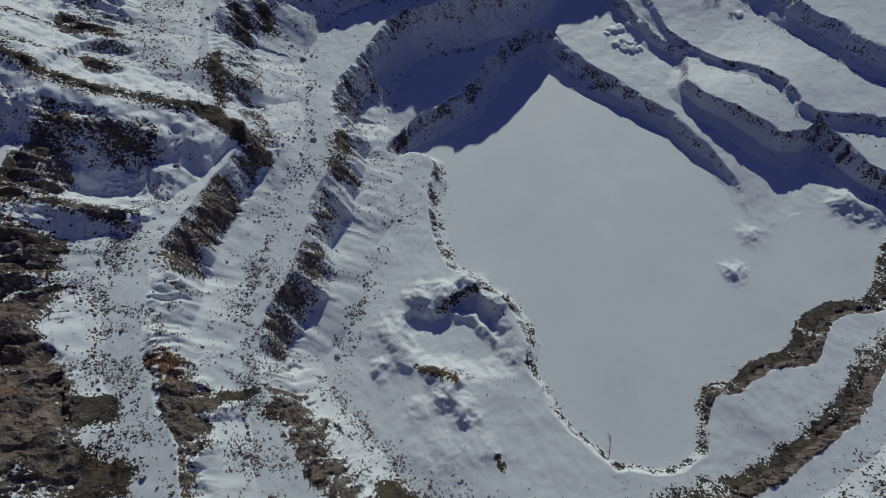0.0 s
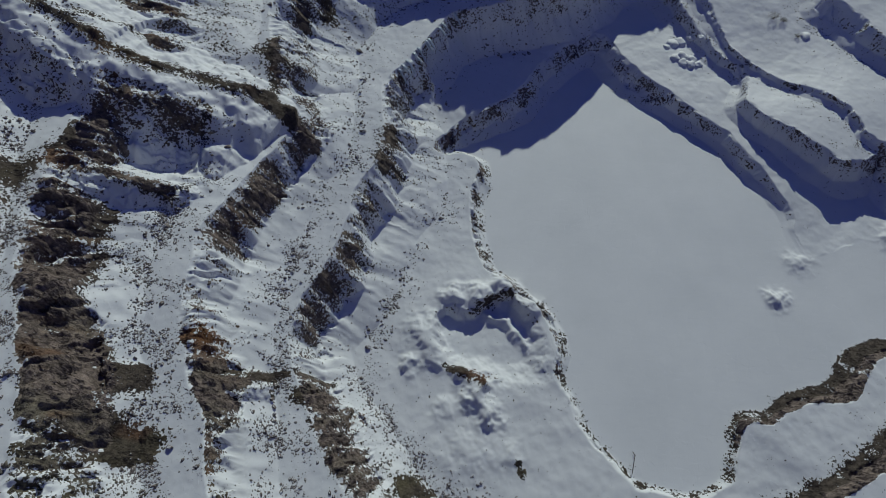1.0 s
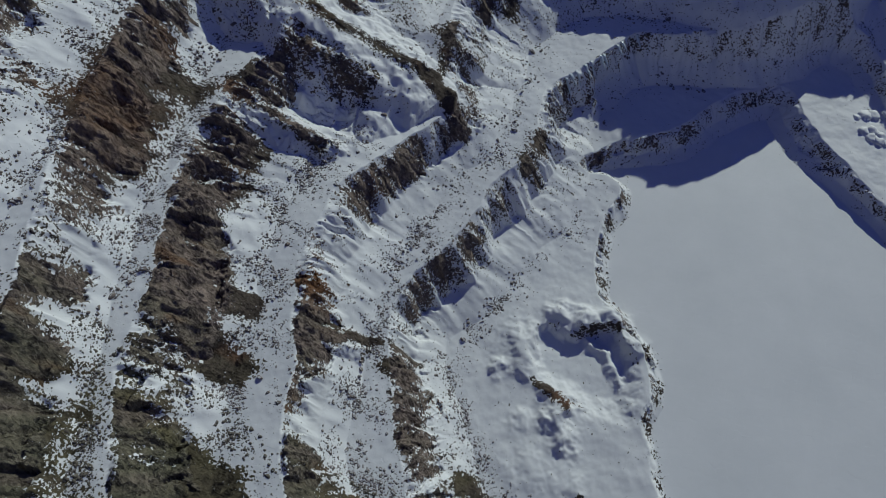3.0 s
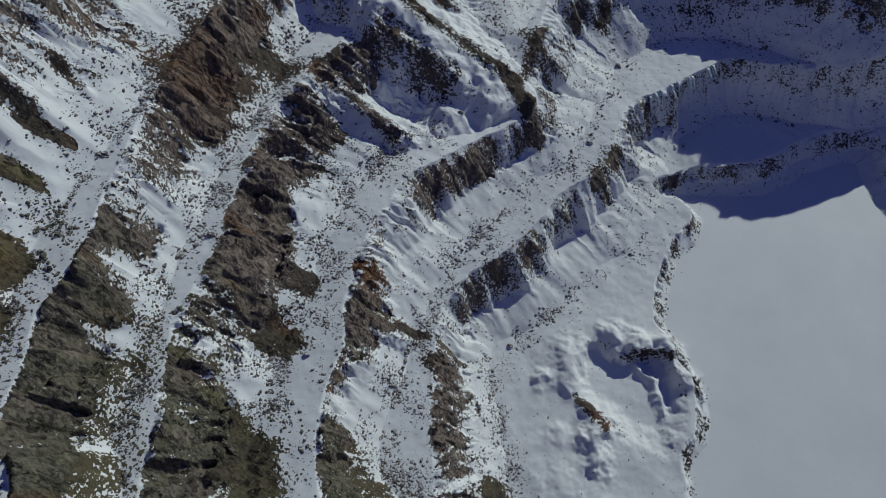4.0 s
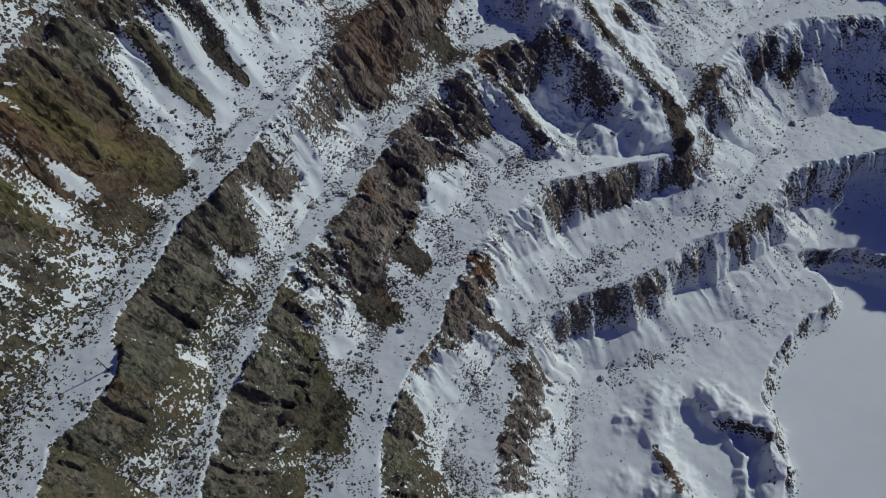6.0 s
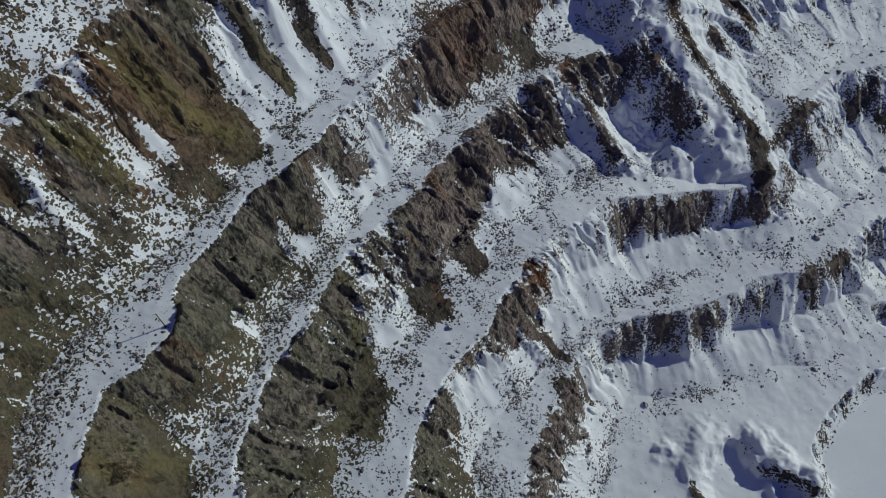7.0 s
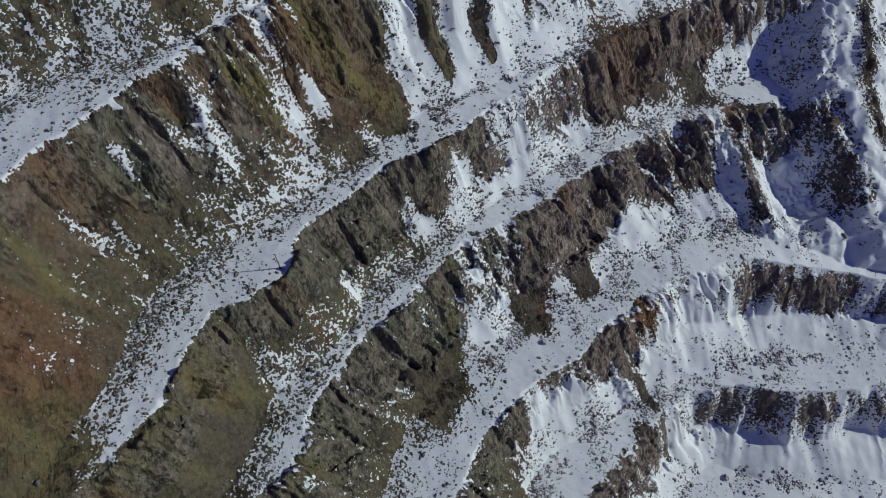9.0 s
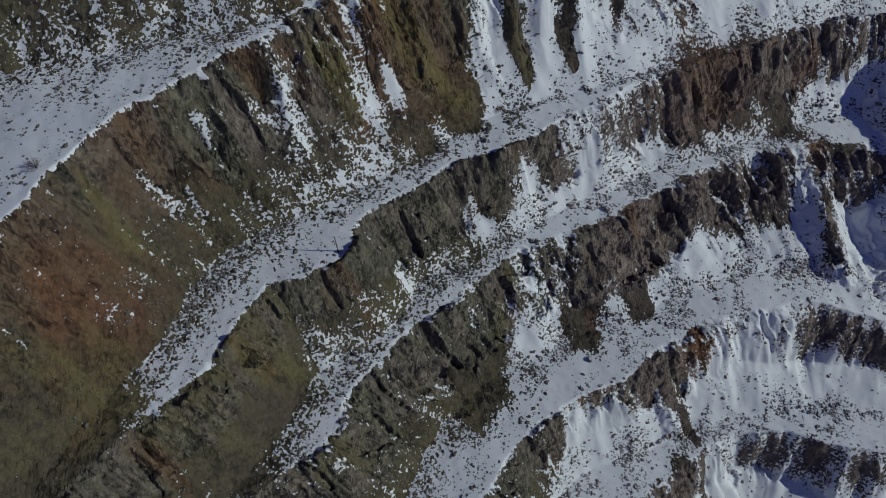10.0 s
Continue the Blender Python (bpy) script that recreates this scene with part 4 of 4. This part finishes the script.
def plain(name, dark, light, roughness=0.8, scale=6.0, metal=0.0):
    m, nodes, links, p = material(name)
    pos = nodes.new("ShaderNodeNewGeometry").outputs["Position"]
    tone = node(nodes, "ShaderNodeTexNoise", Scale=scale, Detail=6.0, Roughness=0.7)
    links.new(pos, tone.inputs["Vector"])
    links.new(mixed(nodes, links, tone.outputs[0], dark, light), p.inputs["Base Color"])
    p.inputs["Roughness"].default_value, p.inputs["Metallic"].default_value = roughness, metal
    bump = node(nodes, "ShaderNodeBump", Strength=0.4, Distance=0.05)
    links.new(tone.outputs[0], bump.inputs["Height"])
    links.new(bump.outputs[0], p.inputs["Normal"])
    return m


WOOD = plain("weathered_wood", (0.06, 0.045, 0.035, 1), (0.17, 0.13, 0.1, 1))
IRON = plain("rusty_iron", (0.05, 0.035, 0.03, 1), (0.13, 0.08, 0.055, 1), 0.6, 9.0, 0.5)
TWIG = plain("dry_twigs", (0.05, 0.03, 0.022, 1), (0.13, 0.075, 0.05, 1))
ICE = plain("blue_ice", (0.5, 0.6, 0.66, 1), (0.75, 0.8, 0.84, 1), 0.2, 1.2)
DRIFT = plain("drifted_snow", (0.76, 0.77, 0.79, 1), (0.84, 0.85, 0.86, 1), 0.6, 1.5)


def tube(bm, a, b, r0, r1, sides=8):
    a, b = Vector(a), Vector(b)
    turn = (b - a).to_track_quat("Z", "Y").to_matrix()
    rings = []
    for c, r in ((a, r0), (b, r1)):
        rings.append([bm.verts.new(c + turn @ Vector((r * math.cos(6.28318 * k / sides), r * math.sin(6.28318 * k / sides), 0))) for k in range(sides)])
    for k in range(sides):
        bm.faces.new((rings[0][k], rings[0][(k + 1) % sides], rings[1][(k + 1) % sides], rings[1][k]))
    bm.faces.new(rings[0][::-1])
    bm.faces.new(rings[1])


def thing(name, x, y, label, category, group="", turn=0.0, sink=0.0):
    ob = new(name)
    ob.matrix_world = pose(x, y, float(ground_at(np.array([x]), np.array([y]))[0]) - sink, 0, 0, turn)
    return tagged(ob, label, category, group)


def marker_post(x, y, high):
    post = thing("marker_post", x, y, "tall thin weathered post standing at the terrace edge", "post", sink=0.15)
    bm = bmesh.new()
    tube(bm, (0, 0, 0), (0.05, -0.03, high), 0.085, 0.06, 10)
    part("shaft", bm, WOOD, post)
    bm = bmesh.new()
    tube(bm, (0, 0, 0), (0, 0, 0.45), 0.24, 0.17, 10)
    part("foot", bm, IRON, post, "rusty iron foot collar")
    bm = bmesh.new()
    tube(bm, (0.05, -0.03, high - 0.03), (0.05, -0.03, high + 0.08), 0.1, 0.07, 10)
    part("cap", bm, IRON, post, "small iron cap")
    bm = bmesh.new()
    tube(bm, (0.04, -0.02, 0.4), (0.5, 0.45, 0.12), 0.04, 0.04, 6)
    part("brace", bm, WOOD, post)


marker_post(-60.6, -11.8, 4.2)


def intake_pipe(x, y):
    pipe = thing("intake_pipe", x, y, "thin dark bent pipe running from the shore onto the ice", "pipe")
    bm = bmesh.new()
    tube(bm, (0, 0, 0.5), (0.8, 4.0, 0.35), 0.07, 0.07, 10)
    part("long_pipe", bm, IRON, pipe)
    bm = bmesh.new()
    tube(bm, (0.8, 4.0, 0.35), (0.35, 4.8, 0.3), 0.07, 0.06, 10)
    part("end_pipe", bm, IRON, pipe)
    bm = bmesh.new()
    tube(bm, (0.72, 3.88, 0.355), (0.85, 4.1, 0.345), 0.11, 0.11, 10)
    part("elbow", bm, IRON, pipe)
    for k in (0.25, 0.85):
        bm = bmesh.new()
        tube(bm, (0.8 * k - 0.12, 4.0 * k, -0.2), (0.8 * k, 4.0 * k, 0.48), 0.045, 0.04, 6)
        part("prop", bm, WOOD, pipe, "short wooden prop")


intake_pipe(36.2, 44.6)


def shrub(x, y, size, seed):
    r = random.Random(seed)
    bush = thing("dry_shrub", x, y, "leafless reddish-brown shrub sticking out of snow", "shrub", "dry shrubs on the terraces")
    bm = bmesh.new()
    for _ in range(9):
        a, lean = r.uniform(0, 6.28), r.uniform(0.2, 0.9)
        p = Vector((r.uniform(-0.1, 0.1), r.uniform(-0.1, 0.1), -0.1))
        q = p + Vector((math.cos(a) * lean, math.sin(a) * lean, r.uniform(0.5, 1.0))) * size * 0.6
        tube(bm, p, q, 0.035, 0.02, 5)
    part("branches", bm, TWIG, bush)
    bm = bmesh.new()
    for _ in range(150):
        a, lean, h = r.uniform(0, 6.28), r.uniform(0.05, 0.85) ** 0.7, r.uniform(0.2, 0.75)
        p = Vector((math.cos(a) * lean, math.sin(a) * lean, h)) * size * 0.75
        q = p + Vector((r.uniform(-0.3, 0.3) + 0.25 * math.cos(a), r.uniform(-0.3, 0.3) + 0.25 * math.sin(a), r.uniform(0.15, 0.4))) * size
        tube(bm, p, q, 0.014, 0.006, 3)
    part("twigs", bm, TWIG, bush)


for k, (x, y, size) in enumerate([(-62.5, -48.5, 1.3), (-88.5, 17.5, 1.0), (84.0, 187.0, 2.2), (87.0, 186.0, 1.6), (90.5, 180.0, 1.1), (73.0, 167.5, 1.0)]):
    shrub(x, y, size, 700 + k)


def ice_column(x, y, out, seed):
    """A frozen trickle that hangs down a wall from its rim."""
    r = random.Random(seed)
    top = float(ground_at(np.array([x]), np.array([y]))[0])
    rows, n = [], 9
    bm = bmesh.new()
    drop = r.uniform(1.2, 5.5)
    for k in range(n):
        t = k / (n - 1)
        px, py = x + out[0] * (0.3 + 2.6 * t), y + out[1] * (0.3 + 2.6 * t)
        lie = float(ground_at(np.array([px]), np.array([py]))[0])
        z = max(lie + 0.05, top + 0.25 - drop * t * 1.1)
        rad = r.uniform(0.7, 1.2) * (0.4 * (1 - t) ** 0.6 + 0.1) * r.uniform(0.8, 1.2)
        rows.append([bm.verts.new((px + rad * math.cos(6.28318 * j / 9) * r.uniform(0.8, 1.2), py + rad * math.sin(6.28318 * j / 9) * r.uniform(0.8, 1.2), z)) for j in range(9)])
    for a, b in zip(rows[:-1], rows[1:]):
        for j in range(9):
            bm.faces.new((a[j], b[j], b[(j + 1) % 9], a[(j + 1) % 9]))
    bm.faces.new(rows[0])
    bm.faces.new(rows[-1][::-1])
    me = bpy.data.meshes.new("ice_column")
    bm.to_mesh(me)
    bm.free()
    for f in me.polygons:
        f.use_smooth = True
    me.materials.append(ICE)
    tagged(new("ice_column", me), "pale frozen trickle of ice hanging from the wall rim", "icicle", "ice columns on the wall")


for k in (0, 1, 2, 4, 5, 7, 8, 11, 12, 15):
    t = k / 15 + random.uniform(-0.02, 0.02)
    ice_column(-27.5 + 13.0 * t + random.uniform(-0.3, 0.3), 146.0 + 24.5 * t, (0.88, -0.47), 800 + k)


def snow_mound(x, y, r, seed):
    q = random.Random(seed)
    bm = bmesh.new()
    bmesh.ops.create_icosphere(bm, subdivisions=3, radius=1)
    for v in bm.verts:
        n = noise.noise(v.co * 1.3 + Vector((seed, 0, 0)))
        v.co *= 1 + 0.4 * n + 0.15 * noise.noise(v.co * 3.1 + Vector((0, seed, 0)))
        v.co.z = v.co.z * 0.5 if v.co.z > 0 else v.co.z * 0.3
        v.co *= r
    me = bpy.data.meshes.new("snow_mound")
    bm.to_mesh(me)
    bm.free()
    for f in me.polygons:
        f.use_smooth = True
    me.materials.append(DRIFT)
    ob = new("snow_mound", me)
    ob.matrix_world = pose(x, y, float(ground_at(np.array([x]), np.array([y]))[0]) - 0.05 * r, 0, 0, q.uniform(0, 360))
    tagged(ob, "rounded heap of rubble buried under smooth snow", "snow heap", "snow-covered heaps beside the ramp")


for k, (x, y, r) in enumerate([(54.5, 172.0, 1.7), (56.6, 173.0, 1.9), (59.2, 172.0, 1.6), (56.4, 170.4, 1.5), (58.6, 169.8, 1.7), (61.0, 170.2, 1.4), (54.0, 178.5, 1.9), (56.4, 179.6, 1.7),
                               (59.6, 180.5, 1.3), (62.2, 179.0, 1.1), (52.0, 176.6, 1.0), (93.0, 180.5, 1.6)]):
    snow_mound(x, y, r, 900 + k)
